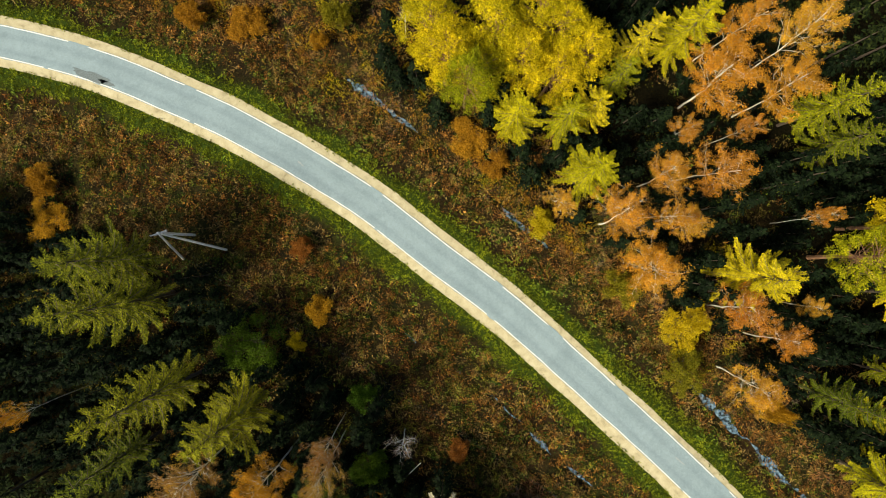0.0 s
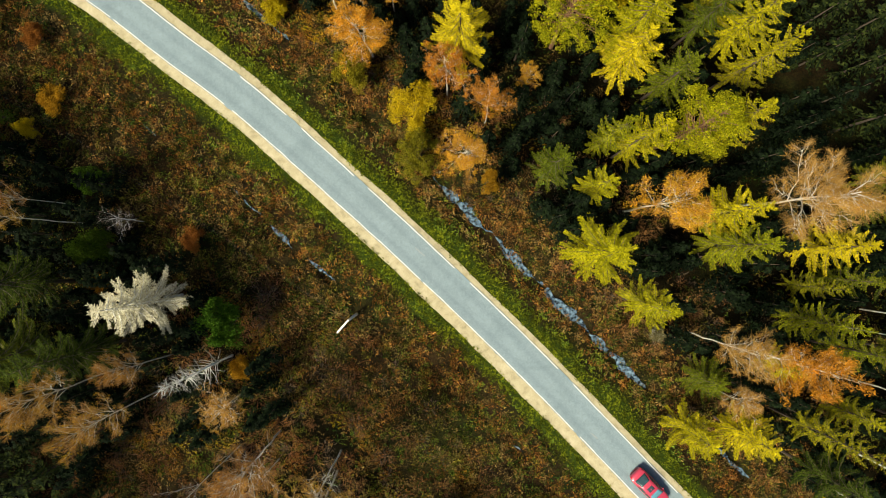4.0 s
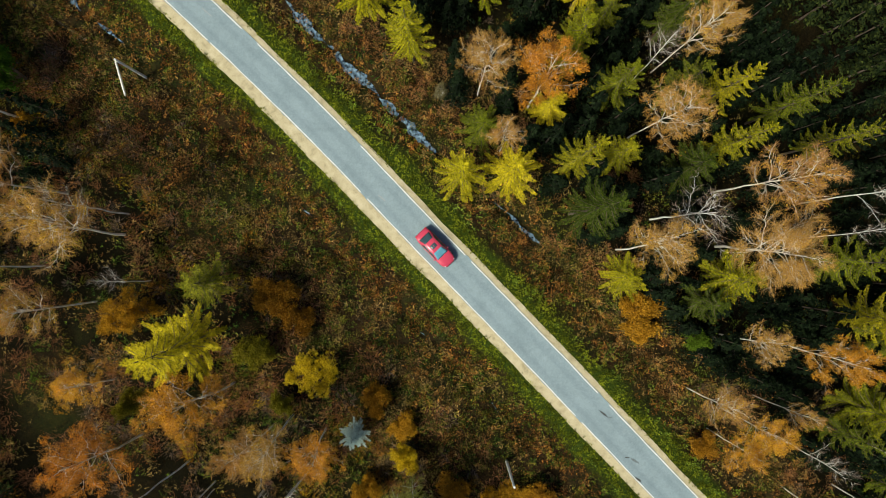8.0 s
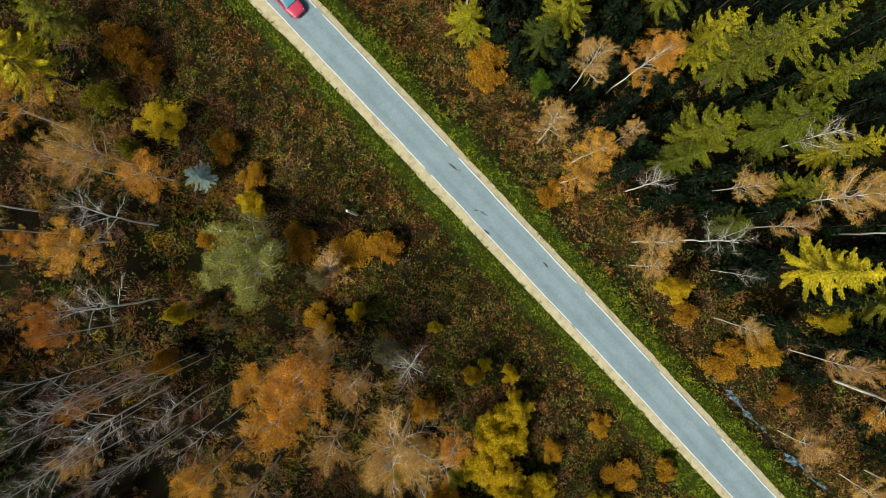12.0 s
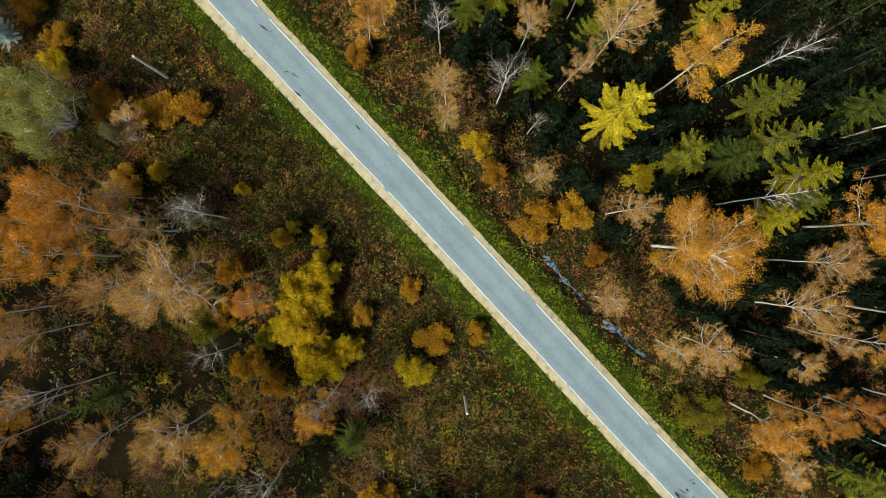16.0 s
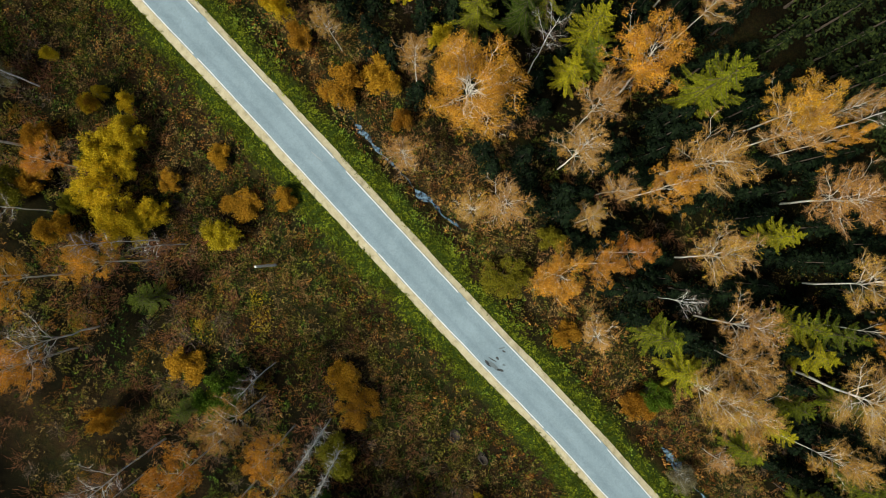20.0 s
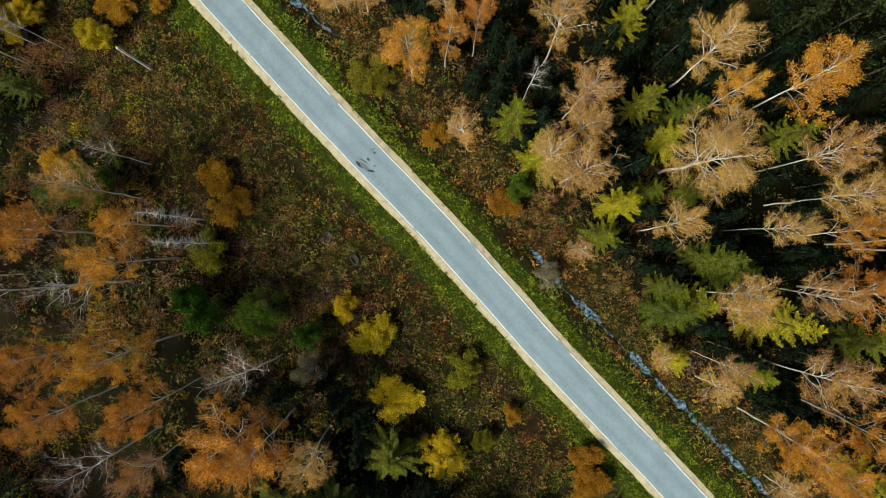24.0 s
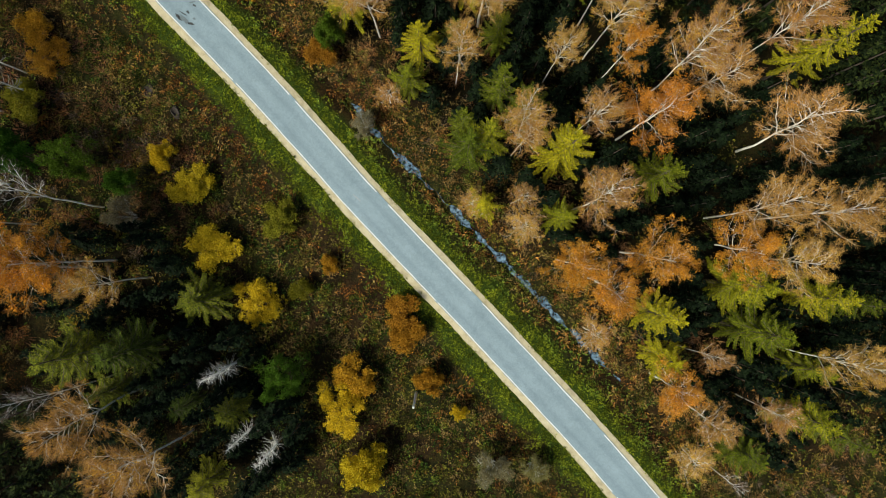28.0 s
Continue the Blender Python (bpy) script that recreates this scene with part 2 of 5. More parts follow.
def sand_build(nt, bsdf):
    fine, mid = tex(nt, 14.0, 6, 0.75), tex(nt, 1.1, 5, 0.65, 0.5)
    a = ramp(nt, [(0.28, (0.25, 0.212, 0.13)), (0.45, (0.39, 0.34, 0.22)), (0.7, (0.48, 0.425, 0.295))])
    nt.links.new(mid.outputs[0], a.inputs[0])
    g = ramp(nt, [(0.3, (0.75, 0.75, 0.74)), (0.7, (1.1, 1.1, 1.1))])
    nt.links.new(fine.outputs[0], g.inputs[0])
    nt.links.new(mix(nt, a.outputs[0], g.outputs[0], 1.0, "MULTIPLY"), bsdf.inputs["Base Color"])
    bsdf.inputs["Roughness"].default_value = 0.95
    bump(nt, bsdf, fine.outputs[0], 0.8, 0.04)


def water_build(nt, bsdf):
    n = tex(nt, 2.5, 3, 0.5)
    # The pale blue stops put reflected sky into the water's base colour.
    r = ramp(nt, [(0.4, (0.02, 0.03, 0.035)), (0.52, (0.08, 0.13, 0.18)), (0.68, (0.2, 0.3, 0.4))])
    nt.links.new(n.outputs[0], r.inputs[0])
    nt.links.new(r.outputs[0], bsdf.inputs["Base Color"])
    bsdf.inputs["Roughness"].default_value = 0.036
    bsdf.inputs["Specular IOR Level"].default_value = 1.0
    bsdf.inputs["IOR"].default_value = 1.6
    bump(nt, bsdf, tex(nt, 5.0, 4, 0.6).outputs[0], 0.35, 0.08)


GROUND, ASPHALT = material("meadow_and_shaded_forest_soil", ground_build), material("worn_grey_asphalt", asphalt_build)
SAND, WATER = material("pale_sandy_gravel", sand_build), material("still_ditch_water", water_build)
PAINT = plain("worn_white_road_paint", (0.6, 0.605, 0.6), 0.7, 0, 0.12, 12)
PALE = plain("pale_scuffed_asphalt", (0.238, 0.264, 0.284), 0.85, 0, 0.2, 14)
TAR = plain("dark_tar", (0.036, 0.04, 0.043), 0.8, 0, 0.4, 20)


# ---- small mesh helpers ----
def part(name, bm, mat, parent=None, label=""):
    me = bpy.data.meshes.new(name)
    bm.to_mesh(me)
    bm.free()
    return finish(name, me, mat, parent, label)


def finish(name, me, mat, parent=None, label="", smooth=False):
    me.materials.append(mat)
    if smooth:
        me.shade_smooth()
    ob = new(name, me)
    ob.parent = parent
    return tagged(ob, label)


def mesh(name, verts, faces, mat, parent=None, label="", smooth=False):
    me = bpy.data.meshes.new(name)
    me.from_pydata(verts, [], faces)
    me.update()
    return finish(name, me, mat, parent, label, smooth)


def empty(name, label, category, group="", kind=""):
    return tagged(new(name), label, category, group, kind)


def box(bm, size, at, bevel=0.0, turn=None):
    m = Matrix.Translation(at) @ (turn or Matrix()) @ Matrix.Diagonal((*size, 1))
    vs = bmesh.ops.create_cube(bm, size=1, matrix=m)["verts"]
    if bevel:
        bmesh.ops.bevel(bm, geom=list({e for v in vs for e in v.link_edges}), offset=bevel, segments=2, affect="EDGES", profile=0.6)


class Tubes:
    """Tapered many-sided tubes along polylines, gathered into one mesh."""

    def __init__(self):
        self.v, self.f = [], []

    def add(self, pts, r0, r1, sides=5):
        pts = [Vector(p) for p in pts]
        first = len(self.v)
        for i, p in enumerate(pts):
            d = (pts[min(i + 1, len(pts) - 1)] - pts[max(i - 1, 0)]).normalized()
            a = d.orthogonal().normalized()
            b = d.cross(a)
            r = r0 + (r1 - r0) * i / (len(pts) - 1)
            for k in range(sides):
                w = 2 * math.pi * k / sides
                self.v.append(p + (a * math.cos(w) + b * math.sin(w)) * r)
        for i in range(len(pts) - 1):
            for k in range(sides):
                k2 = (k + 1) % sides
                o = first + i * sides
                self.f.append((o + k, o + k2, o + sides + k2, o + sides + k))
        self.f.append(tuple(first + k for k in range(sides))[::-1])
        self.f.append(tuple(first + (len(pts) - 1) * sides + k for k in range(sides)))


def kites(base, along, side, length, width, slim=True):
    """Three- or four-cornered leaves, given by arrays: base, the way along, the way aside, length and width."""
    n = len(base)
    L, W = length[:, None], width[:, None]
    if slim:
        v = np.empty((n, 3, 3))
        v[:, 0] = base + side * W * 0.5 + along * L * 0.25
        v[:, 1] = base - side * W * 0.5
        v[:, 2] = base + along * L
        return v.reshape(-1, 3), np.arange(n * 3).reshape(n, 3)
    v = np.empty((n, 4, 3))
    v[:, 0] = base
    v[:, 1] = base + along * L * 0.45 + side * W * 0.5
    v[:, 2] = base + along * L
    v[:, 3] = base + along * L * 0.45 - side * W * 0.5
    f = np.arange(n * 4).reshape(n, 4)
    return v.reshape(-1, 3), f


def unit(a):
    return a / np.maximum(1e-9, np.linalg.norm(a, axis=-1, keepdims=True))


def loose_leaves(rng, pts, size):
    n = len(pts)
    along = unit(rng.normal(size=(n, 3)) * (1, 1, 0.6))
    side = unit(np.cross(along, rng.normal(size=(n, 3))))
    return kites(pts, along, side, size * rng.uniform(0.7, 1.4, n), size * rng.uniform(0.55, 0.9, n))


# ---- the road: its middle line runs south-east, p along and q across the diagonal ----
LINE = [(-137, -78.0), (-103, -54.0), (-68, -30.0), (-49.4, -17.85), (-44.1, -14.57), (-38.5, -11.63), (-32.4, -9.12), (-26.2, -6.74), (-21, -5.15), (-17.1, -4.07), (-9.1, -2.25), (0.0, -1.09), (9.1, 0.17), (20.5, 0.88), (34.2, 1.50), (51.3, 1.76), (68.4, 1.42), (85.5, 1.12), (102.6, 0.70), (119.7, 0.30), (136.8, -0.25), (153.9, -0.76), (171.0, -1.01), (188.1, -1.77), (205.2, -2.08), (222.3, -2.58), (233.7, -3.26), (262, -4.1), (320, -5.7), (456, -10.3)]
LP, LQ = np.array([a for a, _ in LINE], float), np.array([b for _, b in LINE], float)


def middle(p):
    p = np.asarray(p, float)
    j = np.clip(np.searchsorted(LP, p) - 1, 1, len(LP) - 3)
    h = LP[j + 1] - LP[j]
    u = (p - LP[j]) / h
    m0 = (LQ[j + 1] - LQ[j - 1]) / (LP[j + 1] - LP[j - 1]) * h
    m1 = (LQ[j + 2] - LQ[j]) / (LP[j + 2] - LP[j]) * h
    return (2 * u**3 - 3 * u**2 + 1) * LQ[j] + (u**3 - 2 * u**2 + u) * m0 + (-2 * u**3 + 3 * u**2) * LQ[j + 1] + (u**3 - u**2) * m1


def place(p, off):
    """World x, y of the point at p along the road and off metres to its north-east side."""
    p, off = np.asarray(p, float), np.asarray(off, float)
    s = (middle(p + 0.1) - middle(p - 0.1)) / 0.2
    n = np.sqrt(1 + s * s)
    P, Q = p - s / n * off, middle(p) + off / n
    return (P + Q) / math.sqrt(2), (Q - P) / math.sqrt(2)


def road_offset(x, y):
    p, q = (x - y) / math.sqrt(2), (x + y) / math.sqrt(2)
    s = (middle(p + 0.1) - middle(p - 0.1)) / 0.2
    return p, (q - middle(p)) / np.sqrt(1 + s * s)


def wob(p, seed, scale, amount):
    return np.array([noise.noise((float(a) * scale, seed * 7.3, seed)) for a in np.atleast_1d(p)]) * amount


EAST_DITCH = [(-171.0, 10.8), (-14.8, 10.0), (5.7, 8.2), (31.9, 7.1), (45.6, 6.7), (60.4, 7.0), (73.0, 8.2), (102.6, 7.1), (128.8, 5.8), (139.1, 5.6), (145.9, 6.2), (180.1, 5.9), (193.8, 6.4), (210.9, 6.6), (342.0, 7.1)]
WEST_DITCH = [(-171.0, -9.7), (2.3, -8.8), (13.7, -8.1), (22.8, -8.4), (55.9, -7.3), (85.5, -7.3), (342.0, -7.3)]
E_P, E_O = np.array([a for a, _ in EAST_DITCH]), np.array([b for _, b in EAST_DITCH])
W_P, W_O = np.array([a for a, _ in WEST_DITCH]), np.array([b for _, b in WEST_DITCH])
# stretches of open water: from, to, half width
EAST_WET = [(-18.2, -9.1, 0.40), (2.3, 9.1, 0.34), (29.6, 61.6, 0.48), (69.5, 76.4, 0.34), (127.7, 147.1, 0.36), (177.8, 220.0, 0.48)]
WEST_WET = [(9.1, 13.0, 0.2), (14.2, 19.0, 0.24), (20.0, 24.5, 0.26), (25.5, 29.6, 0.2), (55.4, 57.4, 0.22), (73.9, 76.0, 0.3), (84.2, 86.2, 0.3), (2.0, 4.0, 0.2)]

# ---- plants: x, y, height, crown radius, by kind ----
PLANTS = []


def grove(kind, rows):
    for x, y, h, r in rows:
        PLANTS.append((kind, x, y, h, r))


grove("BG", [(-15.6, -20.6, 17, 2.16), (26.8, 20.2, 16.2, 2.19), (31.3, 14.3, 15.3, 2.46), (20.5, -1.9, 10, 3.13), (49.2, -86.4, 13.6, 2.25), (52.2, -89.1, 17.6, 3.00), (67.2, -104.7, 15.6, 2.56), (108.3, -87.7, 17.2, 4.61), (92.7, -131.7, 20.6, 2.64), (151.5, -139.4, 14.6, 2.51), (25.4, 15.2, 14.8, 3.30)])
grove("BN", [(-4, 22.9, 8.5, 1.63), (-4.1, -19.4, 6.8, 2.22), (6.2, -43.3, 20.4, 2.24), (8, -49.5, 20.4, 2.68), (16.9, -44, 15.3, 2.91), (19.2, -51.1, 10.2, 1.83), (23.4, -70.2, 20.4, 3.37), (26.1, -72.5, 20.4, 2.69), (69.5, -30.7, 17, 2.36), (35.8, -71.6, 14.8, 3.79), (36, -79.4, 15.3, 3.65), (72.4, -44.6, 18.7, 3.91), (33.9, -85, 22.2, 1.74), (33.9, -87.5, 20.4, 2.92), (36.2, -85.7, 20.4, 1.79), (33.1, -89.3, 22.2, 1.74), (40.2, -85.2, 20.4, 1.57), (33.1, -92.5, 20.4, 2.69), (35.7, -90.2, 20.4, 1.57), (37.2, -88.8, 18.7, 4.15), (41.3, -85.5, 18.7, 1.38), (40.9, -88.6, 15.3, 2.92), (88, -42.9, 18.7, 3.00), (38, -93.3, 20.4, 1.57)])
grove("BN", [(39, -92.9, 18.7, 1.61), (43.9, -88.2, 17, 1.66), (41.8, -91.5, 18.7, 1.61), (87.9, -46.6, 15.3, 1.95), (44.9, -91, 17, 2.37), (63.7, -85.1, 11.9, 3.00), (51.7, -101.4, 17, 2.80), (85.8, -67.6, 11.9, 2.05), (99.2, -63.7, 17, 2.61), (65, -98.2, 10.6, 2.33), (91.8, -72.8, 13.6, 2.75), (95, -76, 10.2, 1.29), (76.3, -101.2, 15.3, 2.16), (70.1, -110.3, 13, 3.66), (79.2, -101.6, 12, 1.97), (115, -71.1, 18.7, 2.27), (115, -83.3, 16.4, 2.31), (77.2, -122, 18.7, 3.39), (88.7, -113.9, 13.6, 1.95), (86.7, -126.3, 15.3, 3.40), (90, -141.8, 18.7, 3.45), (143.1, -90.3, 18.7, 2.72), (128.3, -106.7, 11.9, 1.76), (102.8, -134.1, 17.3, 3.34)])
grove("BN", [(104.5, -152, 18.7, 2.55), (167.3, -160.7, 10.2, 1.58), (79.4, -127, 14, 3.00)])
grove("BO", [(-24, -26.2, 15, 3.00), (-38.2, -14.7, 15.3, 0.99), (12, 5.1, 6.8, 1.50), (22.7, 11.2, 11.1, 1.33), (31.9, 18.5, 16.2, 2.41), (21, 6.7, 11.7, 2.10), (16.9, 2.7, 12.1, 2.59), (28.3, 11.2, 11.9, 1.17), (20.5, 3.3, 16.2, 1.30), (24.9, 7.4, 15.3, 2.22), (22.8, 3, 11.7, 1.75), (-12.4, -36.2, 18.7, 1.85), (35.3, 2.8, 11.9, 1.03), (28.4, -6, 11.4, 2.31), (32.4, -9, 11.9, 1.85), (36.3, -5.7, 8, 1.21), (29.6, -12.7, 10.2, 2.36), (3.3, -54.7, 15.3, 1.94), (6.4, -54.2, 11.9, 2.30), (47.2, -18.5, 18.6, 2.99), (15.7, -61.4, 8.5, 2.15), (18.4, -67.5, 13.6, 3.25), (28.2, -61.9, 16.4, 3.05), (59.3, -32.8, 17.6, 2.95)])
grove("BO", [(26, -73.3, 10.2, 1.57), (37.9, -66.8, 10.8, 2.42), (31.3, -73.4, 11.9, 2.82), (29.3, -80.2, 11.9, 1.53), (31.7, -82.1, 13.6, 1.50), (33.8, -88.5, 13.6, 1.25), (52.7, -86.4, 13.6, 2.00), (45.3, -94.4, 15.3, 2.19), (83.7, -57.1, 16.9, 2.13), (79.9, -64.6, 11.9, 2.01), (78.6, -66.9, 10.2, 1.83), (47.2, -103.3, 13.6, 2.46), (68.1, -93.6, 6.8, 1.90), (63.2, -113.1, 17, 2.54), (75.5, -103.3, 13.4, 1.92), (107.8, -72.1, 18.9, 2.87), (67.7, -112.6, 13.6, 2.44), (75, -125.7, 17, 1.86), (128.2, -76.2, 20.4, 2.62), (83.9, -121.3, 18.4, 2.48), (124.2, -85.6, 17.4, 3.24), (90.8, -120.5, 12.7, 1.77), (91.8, -123.9, 17, 2.68), (116.6, -104.2, 12.5, 2.72)])
grove("BO", [(125, -96.6, 15.9, 2.11), (85.3, -137.6, 17, 2.27), (120, -103.3, 13.6, 1.72), (122.9, -102.1, 14.1, 1.64), (136.5, -89.7, 18.2, 2.51), (95.4, -136, 19.9, 2.21), (139.8, -92.1, 17, 1.16), (104.3, -139.8, 17, 2.90), (144.5, -109.3, 16.6, 1.79), (151.1, -108.2, 18, 2.93), (155, -121.2, 18.2, 1.81), (157.9, -126.4, 17, 3.10), (154.9, -141.3, 15.7, 2.62), (158.4, -138.5, 17.7, 2.49), (167, -137.6, 15, 2.80), (161.7, -151.5, 10, 2.72), (54.8, -85.3, 20, 2.80), (85.3, -132.6, 18.7, 2.02), (101.2, -140.5, 18.5, 3.45)])
grove("BT", [(107.3, -153.4, 16.4, 3.58), (112.6, -158, 17, 3.82), (-21.7, -19.6, 18.7, 2.81), (-10.5, -17.7, 17.3, 1.64), (-10.5, -19.6, 18.7, 1.87), (-6, -34.8, 18.7, 2.77), (-0.6, -33.4, 15.3, 1.95), (-2, -37.2, 17, 2.61), (6.3, -37.8, 8.5, 2.42), (10.4, -41.9, 17, 3.31), (10.3, -44.8, 13.6, 1.99), (16.5, -46.2, 17, 3.78), (13.5, -53.3, 15.3, 2.91), (59.2, -18, 19.3, 4.33), (54, -31.4, 16.4, 2.67), (56.4, -37.3, 10.2, 2.09), (20.4, -75.9, 13.6, 2.00), (32.4, -66.4, 13.6, 2.50), (72.4, -29, 18.7, 2.53), (70, -35.9, 17, 3.08), (68.7, -47.8, 18.5, 2.97), (78.9, -41.7, 18.1, 3.23), (33, -94, 11.9, 2.05), (79.4, -47.5, 16.7, 4.27)])
grove("BT", [(54.9, -75.5, 5.1, 2.22), (79.8, -56.8, 12.3, 2.27), (54.3, -83, 8.5, 2.15), (76.3, -62.5, 11.9, 2.30), (58.3, -86.5, 12.5, 2.27), (49, -96.1, 15.3, 2.39), (83.2, -63.2, 11.9, 1.28), (56.2, -91.4, 13.6, 2.25), (47.1, -105.6, 17, 1.87), (62.9, -91.6, 16.5, 4.50), (86.4, -73, 12, 2.00), (55.3, -105.2, 15.3, 2.39), (94, -67.7, 14.1, 1.78), (86.3, -75.5, 8.5, 1.59), (62.5, -104.9, 15.2, 3.11), (101.4, -69.1, 17.2, 2.86), (98.3, -71.4, 11.8, 1.45), (95.4, -81.1, 11.3, 1.51), (103.3, -84.4, 12.5, 1.90), (102.3, -93.1, 8.1, 2.16), (87.6, -117.5, 15, 2.56), (108.7, -97.6, 6.8, 2.15), (120, -89.1, 16.5, 2.33), (111.7, -97.3, 9.1, 2.83)])
grove("BT", [(129.3, -80.7, 18.5, 2.41), (118.2, -93.4, 15.3, 2.63), (122.2, -96.1, 11.9, 1.76), (120.2, -99, 10.2, 1.81), (128.8, -93.9, 16.7, 3.49), (135.6, -91.7, 17, 2.79), (140.8, -89.8, 17, 1.40), (122, -110.1, 4.3, 2.24), (130.6, -102.6, 15.7, 2.83), (141.5, -96.9, 15, 3.60), (93.9, -142.2, 17, 2.13), (132.6, -108.7, 14.8, 2.84), (129.9, -114.2, 16.2, 2.88), (144, -105.2, 15.5, 3.20), (132.4, -115.5, 16.2, 3.11), (108, -141.6, 15.2, 2.67), (133.6, -122.7, 5.1, 1.66), (142.9, -114.4, 17.9, 4.34), (140.6, -120.6, 15, 2.20), (153.7, -114.1, 18, 2.69), (149.8, -120.5, 16.2, 1.91), (154.2, -117.8, 18.7, 2.76), (146.9, -126.9, 15.4, 2.64), (146.6, -128.2, 13.6, 2.01)])
grove("BT", [(142.5, -133.8, 4.3, 1.70), (152.8, -126.3, 17.5, 2.35), (146.6, -133.4, 13.1, 1.58), (160.7, -121.9, 20.4, 3.16), (146.9, -136, 6.8, 2.21), (153.3, -134, 18.4, 3.02), (168.8, -119.1, 20.4, 2.71), (164, -122.4, 15, 3.40), (170.8, -127.6, 15.5, 4.20), (154.5, -146.6, 5.1, 2.26), (167.5, -134.8, 18.7, 3.02), (172.6, -134.9, 20.4, 2.94), (171, -138.9, 15.4, 3.10), (164.5, -148.4, 11.9, 1.54), (165.1, -154.4, 10.2, 2.37), (174.1, -148.2, 18.7, 2.55), (171, -153.7, 11, 2.40), (165.3, -159.6, 5.1, 2.54), (34.4, -65.4, 16.2, 2.70), (132.5, -111.3, 16, 2.60)])
grove("DW", [(5.3, -33.7, 17.2, 2.19), (94.5, -119.8, 15.3, 1.19), (95.9, -122.3, 15.3, 1.21), (117.6, -150.5, 11.1, 1.70), (119.8, -156.9, 10.2, 1.32), (122.4, -158.5, 10.2, 1.58)])
grove("PI", [(50.5, -11.7, 18.3, 3.20), (-1.2, 20.6, 15, 3.01), (0.3, 17.8, 16.4, 3.20), (4.7, 19.8, 16.4, 3.45), (2.3, 15.3, 16.4, 2.71), (3.9, 16.9, 13.6, 3.07), (8.7, 20.8, 16.4, 3.20), (7.3, 17.6, 15, 3.01), (10.6, 19.8, 16.4, 2.71), (10.5, 16.4, 13.6, 2.82), (12.9, 18.1, 15, 3.01), (42.5, 2.2, 17.7, 3.60), (39.5, -0.9, 16.4, 3.60)])
grove("PL", [(0, -27.3, 17.3, 3.40)])
grove("PW", [(47.3, -75.1, 13.2, 4.73)])
grove("SB", [(41.5, -66.7, 5.8, 1.54)])
grove("SG", [(-30.2, -1.2, 20.4, 3.59), (-29.2, -4.7, 23.2, 3.71), (-25.4, -12.9, 24.5, 3.22), (-30, -19.4, 19.1, 2.84), (-19.2, -15.3, 20.9, 3.51), (-11.5, -25.7, 21.8, 3.37), (-12, -32, 21.8, 4.05), (-6.2, -32.1, 18.6, 3.06), (26.8, -50.9, 9.5, 2.66), (53.8, -102.6, 10.9, 1.81), (77.4, -106.8, 8.2, 1.88), (109.4, -78.9, 9.5, 2.89), (116.8, -74.1, 12.3, 2.60), (113.6, -79.5, 10.9, 2.84), (116, -78.5, 16.4, 2.39), (81.4, -117.7, 8.2, 1.60), (125.8, -74.4, 13.6, 2.72), (104.3, -148.4, 13.9, 3.58), (109.2, -148.6, 12.4, 3.16), (106.5, -152.5, 9.5, 2.15), (114.7, -143.7, 7.1, 3.09), (113.6, -154.3, 8.2, 1.91), (118.5, -154.8, 8.2, 2.19), (115.8, -162, 8.2, 2.46)])
grove("SG", [(72.2, -25.7, 16.4, 2.71), (72.4, -32.5, 15, 2.47), (63.8, -44, 19.4, 2.81), (74.2, -39.7, 10.9, 2.88), (76.1, -53, 9.5, 2.40), (93.9, -56, 17.3, 3.53)])
grove("SM", [(37.5, 10.1, 15, 2.76), (38.3, -14.7, 14.4, 2.41), (54.4, 2.1, 17.7, 2.87), (52.6, -0.9, 16.4, 2.44), (49.2, -6.5, 15, 2.73), (56.3, -5.5, 17.7, 2.63), (53.6, -11.3, 17.7, 2.88), (70.2, -15.9, 17.7, 2.86), (68, -18.8, 13.6, 2.52), (63.3, -26.2, 12.3, 1.54), (54.3, -35.5, 8.2, 2.44), (65.7, -25.4, 13.9, 1.98), (74.5, -17.8, 17.7, 2.86), (52.1, -40.4, 11.2, 2.86), (66.7, -32.3, 13.6, 2.23), (67.4, -38.6, 10.9, 2.10), (76, -33.2, 16.4, 2.18), (82.5, -34.4, 16.4, 2.19), (68.9, -50.4, 5.5, 2.53), (78.1, -50.5, 12, 2.88), (90.8, -54.2, 15.6, 2.56), (99.5, -53.7, 16.4, 2.72), (102.5, -57.6, 16.4, 2.72), (94.9, -71.4, 8.2, 2.14)])
grove("SM", [(103.7, -64.2, 15, 2.56), (100.5, -68, 12.3, 2.32), (137.5, -100.4, 10.9, 2.06), (129.5, -113.6, 8.2, 2.76), (141.5, -111.8, 9.5, 2.40), (136.9, -118.3, 10.9, 2.37), (140.3, -117.1, 8.2, 1.90), (153, -111.6, 12.3, 2.06), (143.4, -133.7, 5.5, 1.96), (151.1, -134.9, 8.2, 2.19), (167.7, -141.6, 13.6, 3.06), (161.6, -149, 8.2, 2.59), (177.3, -143.1, 13.6, 2.29), (174.6, -149.6, 10.9, 2.37), (169.9, -158.8, 8.2, 2.59), (87.8, -49, 15.5, 2.58), (143.6, -127.5, 12.6, 2.40), (111.1, -66, 16.4, 1.92), (119.9, -81.1, 12.3, 2.52), (118.2, -84.9, 9.5, 2.09), (130.1, -87.1, 16.4, 3.15), (126.6, -110.1, 11.6, 2.40), (138.8, -108.8, 12.7, 1.83), (142.7, -109.6, 12.3, 2.06)])
